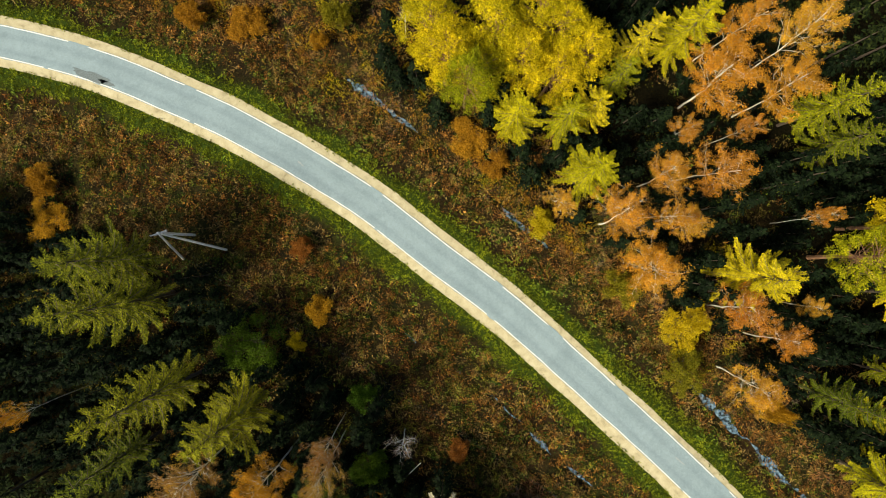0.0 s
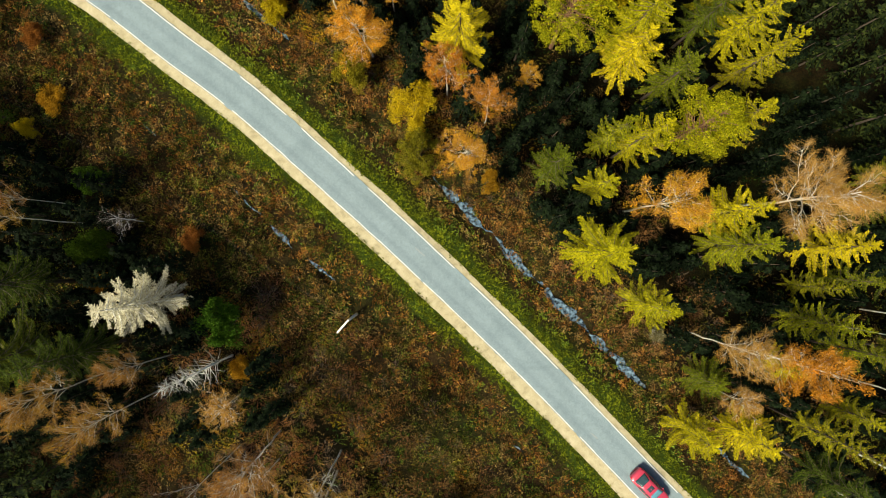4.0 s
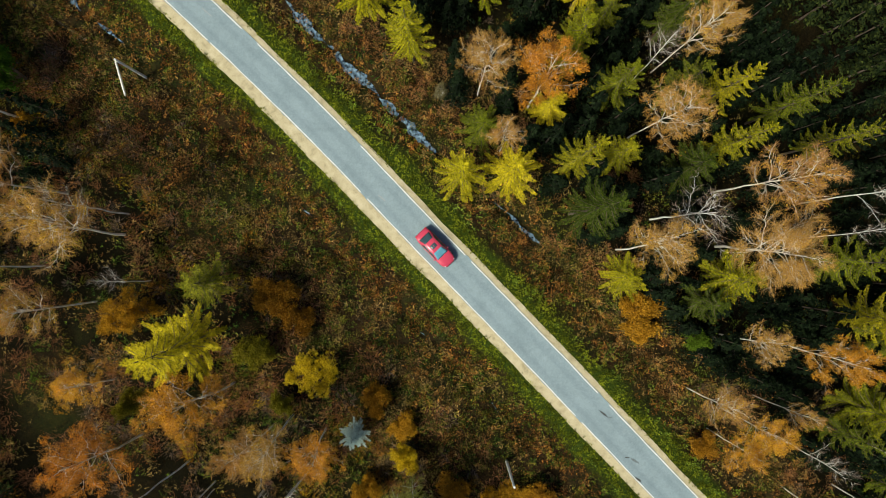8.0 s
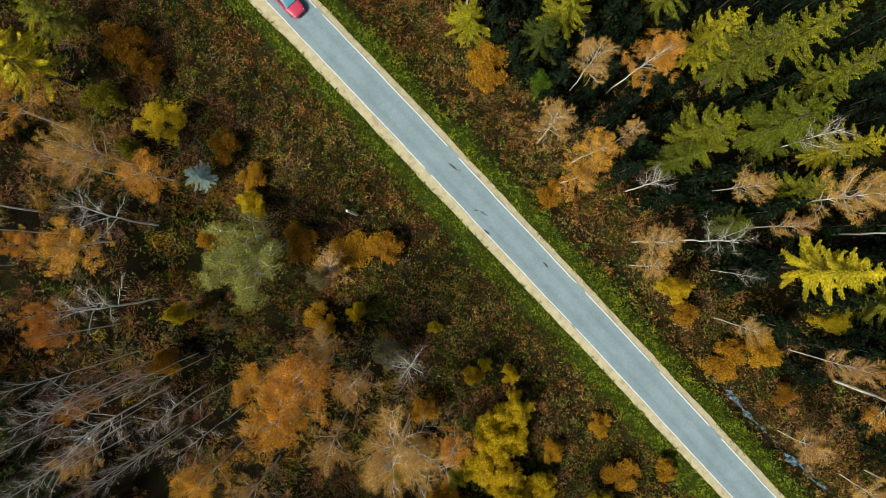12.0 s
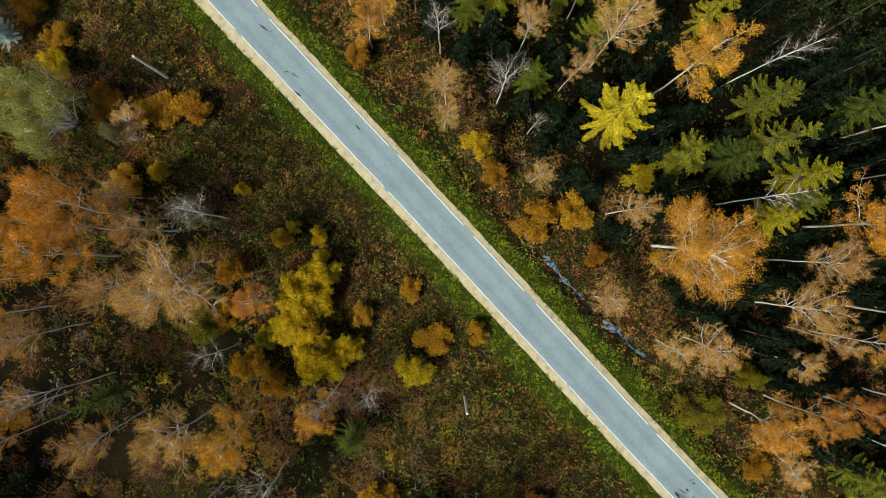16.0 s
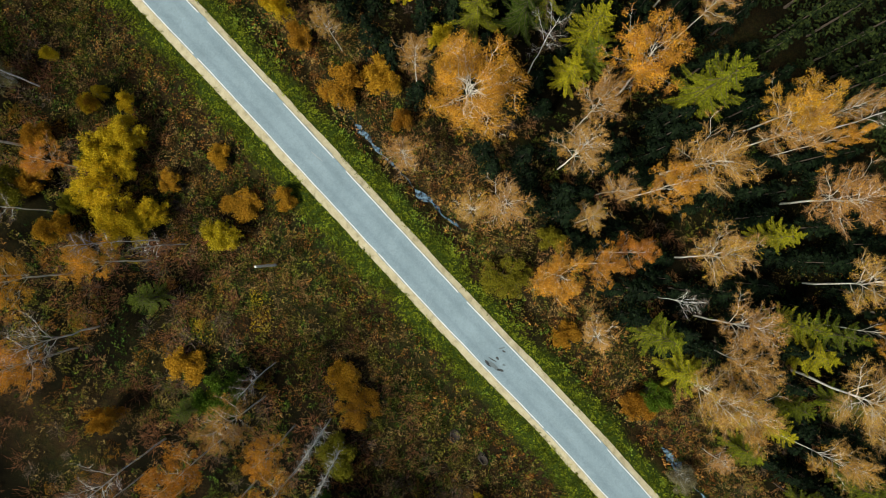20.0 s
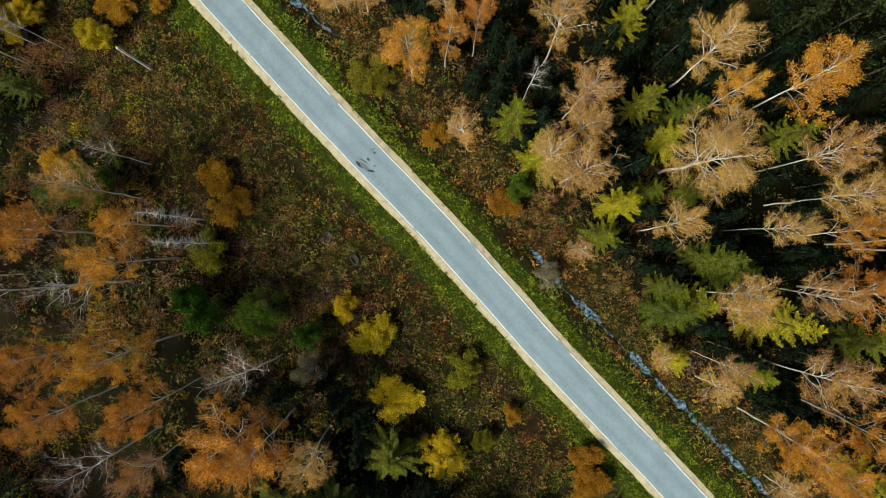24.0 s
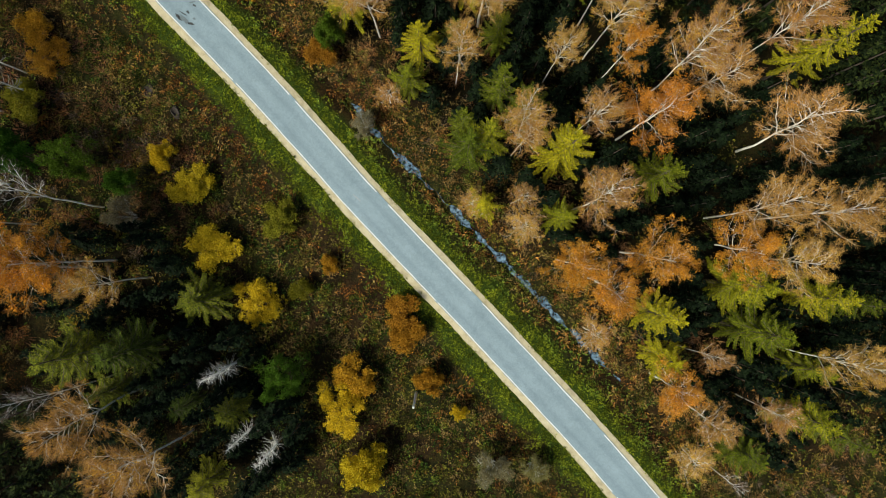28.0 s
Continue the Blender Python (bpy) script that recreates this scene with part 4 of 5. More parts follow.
def limbs(rng, H, R, forks, low, lean, fine, stout=1.0):
    """A stem that forks into rising limbs and side branches. Returns the wood and the outer branch points."""
    wood, ends, thin = Tubes(), [], []
    sway = rng.normal(0, lean, 2)
    stem = [np.array([sway[0] * (s**1.6), sway[1] * (s**1.6), s * H * 0.96]) + np.append(rng.normal(0, 0.06, 2), 0) * (s > 0) for s in np.linspace(0, 1, 9)]
    stem[0][2] = -0.4
    wood.add(stem, 0.0092 * H, 0.03, 6)
    at = lambda s: np.array([np.interp(s, np.linspace(0, 1, 9), [p[c] for p in stem]) for c in range(3)])
    for i in range(forks):
        s = low + (0.96 - low) * (i + rng.uniform(0, 0.9)) / forks
        ang = i * 2.4 + rng.normal(0, 0.4)
        t = (s - low) / (1 - low)
        L = R * (1.15 - 0.75 * t) * rng.uniform(0.75, 1.2)
        rise = rng.uniform(0.55, 1.1)
        out = np.array([math.cos(ang), math.sin(ang), 0])
        pts = [at(s) + out * L * u + np.array([0, 0, rise * L * u**0.8]) + rng.normal(0, 0.06 * L, 3) * u for u in np.linspace(0, 1, 6)]
        wood.add(pts, 0.0029 * H * (1 - 0.5 * t) * stout, 0.008 * stout, 5)
        for u in np.linspace(0.25, 1.0, fine):
            base = np.array([np.interp(u, np.linspace(0, 1, 6), [q[c] for q in pts]) for c in range(3)])
            for sg in (-1, 1):
                d = unit(out * rng.uniform(0.4, 1.0) + sg * np.array([-out[1], out[0], 0]) * rng.uniform(0.4, 1.0) + np.array([0, 0, rng.uniform(0.1, 0.7)]))
                ln = L * rng.uniform(0.28, 0.5) * (1.15 - 0.6 * u)
                end = base + d * ln + rng.normal(0, 0.08, 3)
                wood.add([base, (base + end) / 2 + rng.normal(0, 0.06, 3), end], 0.013 * stout, 0.005 * stout, 3)
                thin.append((base, end))
        ends.append(pts)
    return wood, stem, thin


def tufts(rng, centres, each, spread):
    """Leaf places gathered in small tufts round the given centres."""
    c = np.repeat(centres, each, 0)
    return c + unit(rng.normal(size=c.shape)) * (rng.uniform(0.2, 1.0, (len(c), 1)) ** 0.5) * np.repeat(spread, each)[:, None] * (1, 1, 0.7)


def birch(kind, seed, big=False):
    """White-stemmed birch, 14 m high and 3 m in radius; leafy, thin or bare. A big one carries more and finer leaves."""
    rng = np.random.default_rng(seed)
    H, R = 14.0, 3.0
    name = {"BN": "bare_tree", "DW": "dead_tree"}.get(kind, "birch_tree")
    tree = empty(name, "", "tree")
    low = {"BO": 0.5, "BG": 0.45, "BT": 0.5, "BN": 0.52}[kind]
    airy = kind in ("BT", "BN")
    wood, stem, thin = limbs(rng, H, R, 26 if big else 12 if kind == "BN" else 21 if airy else 19, low, 0.8, 7 if big else 5, 0.75 if not airy else 0.9 if kind == "BN" else 1.0 if big else 1.2)
    mesh("trunk", wood.v, wood.f, GREY_BARK if kind == "BN" else BIRCH, tree)
    A, B = np.array([a for a, _ in thin]), np.array([b for _, b in thin])
    fine = 0.55 if big else 1.0
    if kind in TWIG:
        n = int({"BT": 6200, "BN": 1100, "BO": 3000, "BG": 2400}[kind] * (2.2 if big else 1))
        j = rng.integers(0, len(A), n)
        u = rng.uniform(0.3, 1.1, n)[:, None]
        base = A[j] + (B[j] - A[j]) * u
        d = unit(unit(B[j] - A[j]) + rng.normal(0, 0.7, (n, 3)) + (0, 0, 0.1))
        sd = unit(np.cross(d, rng.normal(size=(n, 3))))
        v, f = kites(base, d, sd, rng.uniform(0.4, 0.85, n), np.full(n, 0.024 * fine))
        tagged(mesh("twig_spray", v, f, TWIG[kind], tree), kind="stuff")
    if kind != "BN":
        m = int({"BO": 300, "BG": 390, "BT": 250}[kind] * (2.8 if big else 1))
        each = 17 if kind == "BT" else 36
        # leaves hang on the outer twigs, in tufts with gaps between them
        j = rng.integers(0, len(A), m)
        u = rng.uniform(0.45, 1.2, m)[:, None]
        pts = A[j] + (B[j] - A[j]) * u + rng.normal(0, 0.15, (m, 3))
        pts = tufts(rng, pts, each, rng.uniform(0.28, 0.55, m) * (0.75 if big else 1))
        v, f = loose_leaves(rng, pts, (0.115 if kind != "BT" else 0.1) * fine)
        mesh("crown", v, f, LEAF[kind], tree)
    return tree, H, R


def bleached(kind, seed):
    """A dead conifer: bare stem with short broken side branches."""
    rng = np.random.default_rng(seed)
    H, R = 14.0, 3.0
    tree = empty("dead_tree", "", "tree")
    wood = Tubes()
    wood.add([(0.1 * math.sin(z), 0.08 * math.cos(z * 0.7), z) for z in np.linspace(-0.4, H, 10)], 0.17, 0.02, 6)
    base, way = [], []
    for i in range(110):
        z = H * rng.uniform(0.25, 0.99)
        a = rng.uniform(0, 6.3)
        L = R * (0.25 + 0.85 * (1 - z / H)) * rng.uniform(0.5, 1.2)
        o = np.array([math.cos(a), math.sin(a), rng.uniform(-0.45, 0.2)])
        b = np.array([0, 0, z])
        wood.add([b, b + o * L * 0.6 + (0, 0, -0.05), b + o * L + (0, 0, 0.1 * L)], 0.03, 0.006, 3)
        for u in np.linspace(0.3, 1, 9):
            base.append(b + o * L * u), way.append(o + rng.normal(0, 0.6, 3))
    mesh("trunk", wood.v, wood.f, GREY_BARK, tree)
    base, way = np.array(base), unit(np.array(way))
    k = len(base)
    v, f = kites(base, way, unit(np.cross(way, rng.normal(size=(k, 3)))), rng.uniform(0.3, 0.6, k), np.full(k, 0.035))
    tagged(mesh("twig_spray", v, f, TWIG["DW"], tree), kind="stuff")
    return tree, H, R


def bush(kind, seed, big=False):
    """A many-stemmed bush: uneven lobes, each a cluster of leafy tufts on its outside; 2.6 m high, 2 m in radius."""
    rng = np.random.default_rng(seed)
    H, R = 2.6, 2.0
    tree = empty("bush", "", "bush")
    wood, centres, wide = Tubes(), [], []
    count = 26 if big else 20
    stretch = rng.uniform(0.7, 1.0)
    for i in range(count):
        a = i * 2.4 + rng.normal(0, 0.5)
        rr = R * 0.82 * math.sqrt((i + 0.4) / count) * rng.uniform(0.75, 1.15)
        lobe = R * rng.uniform(0.16, 0.3) * (0.8 if big else 1)
        top = np.array([math.cos(a) * rr, math.sin(a) * rr * stretch, (H - lobe) * rng.uniform(0.5, 1.0) * (1 - 0.45 * (rr / R) ** 2)])
        mid = top * (0.45, 0.45, 0.55) + rng.normal(0, 0.08, 3)
        wood.add([(rng.normal(0, 0.1), rng.normal(0, 0.1), -0.3), mid, top], 0.035, 0.008, 4)
        k = 26
        way = unit(rng.normal(size=(k, 3)) + (0, 0, 0.55))
        spots = top + way * lobe * rng.uniform(0.55, 1.3, (k, 1))
        centres.append(spots), wide.append(rng.uniform(0.15, 0.3, k) * (0.75 if big else 1))
        for q in spots[::3]:
            wood.add([top, q], 0.012, 0.004, 3)
    centres, wide = np.concatenate(centres), np.concatenate(wide)
    centres[:, 2] = np.maximum(centres[:, 2], 0.12)
    airy = kind in ("UP", "PW")
    mesh("stem", wood.v, wood.f, GREY_BARK if airy else BUSH_BARK, tree)
    pts = tufts(rng, centres, 30 if kind == "PW" else 16 if airy else 20, wide)
    v, f = loose_leaves(rng, pts, (0.09 if airy else 0.12) * (0.62 if big else 1))
    mesh("crown", v, f, LEAF[kind], tree)
    return tree, H, R


LABEL = {
    "SY": "tall spruce with sunlit yellow-green needles", "SG": "dark green spruce with drooping boughs", "SM": "green spruce with yellowing bough tips", "SB": "young blue-green spruce in the clearing",
    "BO": "white-stemmed birch with orange autumn leaves", "BG": "broad birch with a dense golden crown", "BT": "thinning birch with pale branches and tan leaves",
    "BN": "leafless tree with silvery bare branches", "UY": "yellow-leaved bush in the meadow", "UO": "orange-leaved autumn bush in the meadow",
    "UG": "olive-green bush in the undergrowth", "UD": "low dark green conifer bush", "UP": "pale grey half-bare willow bush", "UB": "russet-brown low bush in the meadow",
    "PI": "round-crowned pine with bright yellow-green needles", "PL": "bleached pale larch with feathery twigs", "DW": "dead white conifer with broken branches", "PW": "broad pale green willow"}
MAKER = {"S": spruce, "P": pine, "B": birch, "U": bush}
VARIANTS = {"PI": 4, "SY": 4, "SG": 4, "SM": 4, "BO": 4, "BT": 5, "BN": 3, "UY": 3, "UO": 3}
made = {}


def plant(kind, x, y, h, r, i):
    x, y = float(x), float(y)
    big = r > (4.2 if kind[0] == "B" else 3.0 if kind[0] == "S" else 2.9) and kind not in ("PL", "DW", "PI") or kind == "SB"
    key = (kind, i % (2 if big else VARIANTS.get(kind, 2)), big)
    z = float(ground_z(np.array([x]), np.array([y]))[0])
    turn = (i * 137.5 + 40) % 360
    if key not in made:
        maker = bleached if kind == "DW" else spruce if kind == "PL" else bush if kind == "PW" else MAKER[kind[0]]
        tree, H, R = maker(kind, 100 + 17 * len(made), True) if big else maker(kind, 100 + 17 * len(made))
        tagged(tree, LABEL[kind], "bush" if kind[0] == "U" else "tree", LABEL[kind].split(" with ")[0])
        made[key] = (tree, H, R)
        first = True
    else:
        first = False
    tree, H, R = made[key]
    grow = 0.66 if kind == "BN" else 0.76 if kind == "BT" else 0.9 if kind[0] == "B" else 1.0
    m = Matrix.LocRotScale((x, y, z), Euler((0, 0, radians(turn))), (r * grow / R, r * grow / R, h / H))
    if first:
        tree.matrix_basis = m
    else:
        s = tree.scale.copy()
        tree2 = copy_thing(tree, m @ Matrix.Diagonal((1 / s[0], 1 / s[1], 1 / s[2], 1)))


for i, (k, x, y, h, r) in enumerate(PLANTS):
    plant(k, x, y, h, r, i)
# the dense young growth that fills the wood between the tall trees, and the wood beyond
def thicket(name, label, spots, seed):
    """Many slender spruces with shade painted into their needles, too many to count, in one mesh."""
    rng = np.random.default_rng(seed)
    V, F, n, stems = [], [], 0, Tubes()
    for x, y, h, r in spots:
        z0 = float(ground_z(np.array([x]), np.array([y]))[0])
        stems.add([(x, y, z0 - 0.3), (x, y, z0 + h * 0.97)], 0.012 * h, 0.02, 4)
        tiers = int(9 + h * 0.4)
        t = np.repeat(np.linspace(0.04, 0.9, tiers), 6) + rng.normal(0, 0.02, tiers * 6)
        m = len(t)
        a = rng.uniform(0, 6.3, m)
        L = r * (np.clip(t, 0.02, 1) ** 0.8) * rng.uniform(0.65, 1.15, m) + 0.15
        out = np.stack([np.cos(a), np.sin(a), -0.35 * np.ones(m)], 1)
        top = np.stack([np.full(m, x), np.full(m, y), z0 + h * (1 - t)], 1)
        left = np.stack([-np.sin(a), np.cos(a), np.zeros(m)], 1)
        for u in (0.35, 0.68, 1.0):
            base = top + out * (L * u * 0.85)[:, None]
            for sg in (-1, 1):
                d = unit(out + sg * left * rng.uniform(0.4, 1.0, (m, 1)) + rng.normal(0, 0.12, (m, 3)))
                sd = unit(np.cross(d, (0, 0, 1.0) + rng.normal(0, 0.35, (m, 3))))
                v, f = kites(base, d, sd, (0.25 + 0.3 * L * (1.1 - u)) * rng.uniform(0.7, 1.3, m), rng.uniform(0.2, 0.36, m))
                V.append(v), F.append(f + n)
                n += len(v)
    base = len(np.concatenate(V))
    me = bpy.data.meshes.new(name)
    faces = [tuple(q) for q in np.concatenate(F)] + [tuple(k + base for k in q) for q in stems.f]
    me.from_pydata([tuple(q) for q in np.concatenate(V)] + [tuple(q) for q in stems.v], [], faces)
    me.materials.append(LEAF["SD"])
    me.materials.append(SPRUCE_BARK)
    me.polygons.foreach_set("material_index", np.concatenate([np.zeros(len(faces) - len(stems.f)), np.ones(len(stems.f))]).astype(np.int32))
    tagged(new(name, me), label, "thicket", "", "stuff")


rng = np.random.default_rng(21)
sofar = [(x, y, r) for k, x, y, h, r in PLANTS]
young, beyond_wood = [], []
for _ in range(22000):
    p, o = rng.uniform(-62, 254), rng.uniform(-60, 66)
    x, y = (float(c) for c in place(p, o))
    if abs(o) < 12 or (-50 < o < 0 and 36 < p < 168):
        continue
    w = near_wood(np.array([x]), np.array([y]))[0]
    beyond = abs(o) > 40
    if len(young) > 1250 and not beyond:
        continue
    if w < 0.7 and abs(o) < (24 if o > 0 else 17 if p < 24 else 40):
        continue
    if min(math.hypot(x - a, y - b) / (c * (0.9 if beyond else 0.5) + 0.8) for a, b, c in sofar) < 1.0:
        continue
    r, h = rng.uniform(1.2, 2.2), rng.uniform(5, 11)
    if beyond:
        r, h = rng.uniform(1.6, 2.6), rng.uniform(9, 15)
    (beyond_wood if beyond else young).append((x, y, h, r))
    sofar.append((x, y, r))
thicket("young_spruce_thicket", "dense young spruces between the tall trees, shade painted into their needles", young, 3)
thicket("far_spruce_wood", "spruce wood beyond the first rows of trees, shade painted into its needles", beyond_wood, 4)


# ---- undergrowth ----
def clumps(name, label, mat, p, o, blades, reach, width, lift, seed, spread=0.2, kind="stuff"):
    rng = np.random.default_rng(seed)
    x, y = place(p, o)
    z = ground_z(x, y)
    n = len(x)
    m = n * blades
    grow = np.repeat(0.55 + 1.35 * rng.random(n) ** 2, blades)
    dr = np.abs(rng.normal(0, spread, m)) * grow
    aa = rng.uniform(0, 6.3, m)
    base = np.repeat(np.stack([x, y, z], 1), blades, 0)
    base[:, 0] += np.cos(aa) * dr
    base[:, 1] += np.sin(aa) * dr
    base[:, 2] += np.maximum(0, spread * 1.5 * grow - dr) * rng.uniform(0.2, 1.0, m)
    a = rng.uniform(0, 6.3, m)
    up = rng.uniform(*lift, m)
    d = unit(np.stack([np.cos(a), np.sin(a), up], 1))
    sd = unit(np.cross(d, np.array([0, 0, 1.0]) + rng.normal(0, 0.45, (m, 3))))
    v, f = kites(base, d, sd, rng.uniform(*reach, m) * (0.6 + 0.4 * grow), rng.uniform(*width, m) * (0.6 + 0.4 * grow))
    ob = mesh(name, v, f, mat, None, label)
    tagged(ob, "", "undergrowth", "", kind)


def scatter(n, seed, lo, hi, keep):
    """Points along both sides of the road between two distances, thinned by keep(x, y)."""
    rng = np.random.default_rng(seed)
    p, o = rng.uniform(-57, 254, n), rng.uniform(lo, hi, n) * rng.choice([-1, 1], n)
    x, y = place(p, o)
    k = keep(x, y, p, o) > rng.random(n)
    return p[k], o[k]


def patch(x, y, s, seed):
    v = np.array([noise.noise((float(a) * s, float(b) * s, seed)) for a, b in zip(x, y)])
    return np.clip(0.5 + 1.6 * v, 0, 1)


def dry(p, o):
    """0 on open water, 1 elsewhere."""
    k = np.ones(len(p))
    for pp, oo, wet in ((E_P, E_O, EAST_WET), (W_P, W_O, WEST_WET)):
        d = np.abs(o - np.interp(p, pp, oo))
        for a, b, w in wet:
            k[(p > a) & (p < b) & (d < w * 0.9 + 0.1)] = 0.12
    return k


p, o = scatter(38000, 1, 2.2, 5.5, lambda x, y, p, o: np.clip((np.where(o > 0, 4.75, 5.1) + 0.8 * (patch(x, y, 0.2, 78) - 0.5) - np.abs(o)) / 0.9, 0, 1) * (np.abs(o) > np.where(o < 0, np.interp(p, SIDE_P, SIDE_W), np.interp(p, SIDE_P, SIDE_E)) - 0.05 + 0.3 * (patch(x, y, 0.25, 77) - 0.6)))
clumps("verge_grass", "short green roadside grass", HERB["green"], p, o, 8, (0.09, 0.22), (0.05, 0.1), (0.2, 1.2), 31, 0.1)
p, o = scatter(7000, 2, 3.3, 6.4, lambda x, y, p, o: patch(x, y, 0.3, 3) * np.where(o > 0, 1, 0.45))
clumps("leafy_herbs", "dark green broad-leaved herbs", HERB["leafy"], p, o, 12, (0.12, 0.24), (0.08, 0.14), (0.2, 1.0), 32)


def hollows(x, y, p, o):
    """Dark shaded hollows between the thickets of the birch wood: 0 in them, 1 elsewhere."""
    inside = (o < 0) * np.clip((p - 26) / 10, 0, 1) * np.clip((178 - p) / 10, 0, 1) * np.clip((np.abs(o) - 13) / 4, 0, 1)
    return 1 - inside * np.clip(1.9 + 0.7 * np.clip((np.abs(o) - 24) / 10, 0, 1) - 3.0 * patch(x, y, 0.17, 55), 0, 0.95)


PITS = [(107.6, -121.5, 0.55), (110.6, -123.9, 0.5)]


def bare(x, y):
    """0 in the dark gaps between the clumps of the meadow, 1 on the clumps."""
    k = np.clip((patch(x, y, 0.62, 301) * 0.6 + patch(x, y, 1.3, 302) * 0.4 - 0.22) * 4.5, 0.15, 1)
    for a, b, size in PITS:
        k[np.hypot(x - a, y - b) < size * 1.15] = 0
    return k


def meadow(lo, s, seed, least=0.1):
    return lambda x, y, p, o: bare(x, y) * hollows(x, y, p, o) * np.maximum(least, patch(x, y, s, seed)) * dry(p, o) * np.clip((np.abs(o) - lo) / 1.0, 0, 1) * (1 - 0.85 * under_trees(x, y))


p, o = scatter(60000, 3, 4.2, 30, lambda x, y, p, o: meadow(4.2, 0.15, 5)(x, y, p, o) * (0.25 + 0.75 * np.exp(-((np.abs(o) - 8.0) / 5) ** 2)) * np.where((p > 45) & (o < 0), np.where(p > 104, 0.25, 0.5), 1))
clumps("rust_bracken", "rust-brown withered bracken", HERB["rust"], p, o, 10, (0.18, 0.4), (0.08, 0.15), (0.1, 1.1), 33)
p, o = scatter(80000, 4, 4.2, 34, lambda x, y, p, o: meadow(4.3, 0.2, 9)(x, y, p, o) * np.where((o < 0) & (p > 80), 0.55, 1))
clumps("brown_herbs", "brown faded meadow herbs", HERB["brown"], p, o, 9, (0.16, 0.34), (0.07, 0.13), (0.1, 1.1), 34)
p, o = scatter(120000, 5, 4.0, 34, meadow(4.1, 0.13, 14))
clumps("olive_herbs", "olive green meadow herbs", HERB["olive"], p, o, 9, (0.12, 0.24), (0.06, 0.12), (0.1, 1.1), 35)
p, o = scatter(36000, 6, 5.6, 32, lambda x, y, p, o: (patch(x, y, 0.16, 23) > np.where((p > 60) & (o < 0), 0.3, 0.5)) * 0.85 * bare(x, y) * (1 - 0.85 * under_trees(x, y)))
clumps("green_herbs", "patches of fresh green herbs", HERB["leafy"], p, o, 12, (0.12, 0.24), (0.08, 0.14), (0.1, 1.0), 36)
p, o = scatter(12000, 7, 4.8, 23, lambda x, y, p, o: (patch(x, y, 0.17, 41) > 0.68) * 0.8 * dry(p, o) * (1 - near_wood(x, y)))
clumps("straw_grass", "tufts of dry straw-coloured grass", HERB["straw"], p, o, 8, (0.3, 0.65), (0.035, 0.06), (0.2, 1.4), 37)
p, o = scatter(34000, 8, 9.0, 52, lambda x, y, p, o: near_wood(x, y) * np.where(o > 0, 0.2, 0.4))
clumps("forest_litter", "fallen brown leaves and ferns under the trees", HERB["brown"], p, o, 9, (0.12, 0.3), (0.07, 0.13), (0.05, 0.7), 38)
p, o = scatter(22000, 9, 9.0, 52, lambda x, y, p, o: near_wood(x, y) * np.where(o > 0, 0.3, 0.5) * patch(x, y, 0.2, 51))
clumps("forest_ferns", "dark green ferns and seedlings under the trees", HERB["leafy"], p, o, 11, (0.18, 0.4), (0.07, 0.14), (0.2, 1.2), 39)


def shrubs(name, label, mat, p, o, seed, least=0.35, most=0.85, leaves=85, leaf=1.0):
    """Low leafy domes, too many to count, with their leaves on the outside and shade within."""
    rng = np.random.default_rng(seed)
    x, y = place(p, o)
    n = len(x)
    size = np.repeat(rng.uniform(least, most, n), leaves)
    m = n * leaves
    up = rng.uniform(0.0, 1.0, m)
    a = rng.uniform(0, 6.3, m)
    lump = 1 + 0.3 * np.sin(a * 3 + np.repeat(rng.uniform(0, 6, n), leaves))
    ring = np.sqrt(1 - up**2) * size * lump
    base = np.repeat(np.stack([x, y, ground_z(x, y)], 1), leaves, 0)
    base += np.stack([np.cos(a) * ring, np.sin(a) * ring, up * size * 1.1], 1) * rng.uniform(0.75, 1.05, (m, 1))
    d = unit(np.stack([np.cos(a), np.sin(a), up], 1) + rng.normal(0, 0.8, (m, 3)))
    sd = unit(np.cross(d, rng.normal(size=(m, 3))))
    v, f = kites(base, d, sd, rng.uniform(0.08, 0.19, m) * leaf, rng.uniform(0.05, 0.1, m) * leaf)
    tagged(mesh(name, v, f, mat, None, label), "", "undergrowth", "", "stuff")


def twig_brush(name, label, mat, p, o, seed, least, most, twigs):
    """Leafless brush: low domes of thin rising twigs, too many to count."""
    rng = np.random.default_rng(seed)
    x, y = place(p, o)
    n = len(x)
    m = n * twigs
    size = np.repeat(rng.uniform(least, most, n), twigs)
    a, up = rng.uniform(0, 6.3, m), rng.uniform(0.15, 1.0, m)
    out = np.stack([np.cos(a) * np.sqrt(1 - up**2), np.sin(a) * np.sqrt(1 - up**2), up], 1)
    base = np.repeat(np.stack([x, y, ground_z(x, y)], 1), twigs, 0) + out * (size * rng.uniform(0.1, 0.75, m))[:, None]
    d = unit(out + rng.normal(0, 0.45, (m, 3)))
    v, f = kites(base, d, unit(np.cross(d, rng.normal(size=(m, 3)))), size * rng.uniform(0.35, 0.7, m), rng.uniform(0.02, 0.045, m))
    tagged(mesh(name, v, f, mat, None, label), "", "undergrowth", "", "stuff")


def bracken_band(x, y, p, o):
    """Bracken stands thick along both ditches, thinning out to the south-east."""
    mid = np.where(o > 0, np.where(p < 40, 8.5, 6.5), np.where(p < 32, 8.3, 6.8))
    wide = np.where(o > 0, np.where(p < 40, 3.2, 1.6), np.where(p < 32, 3.2, 1.7))
    return np.exp(-((np.abs(o) - mid) / wide) ** 2) * np.clip((150 - p) / 60, np.where(o < 0, 0.75, 0.2), 1) * bare(x, y) * (0.5 + 0.5 * patch(x, y, 0.25, 88)) * dry(p, o)


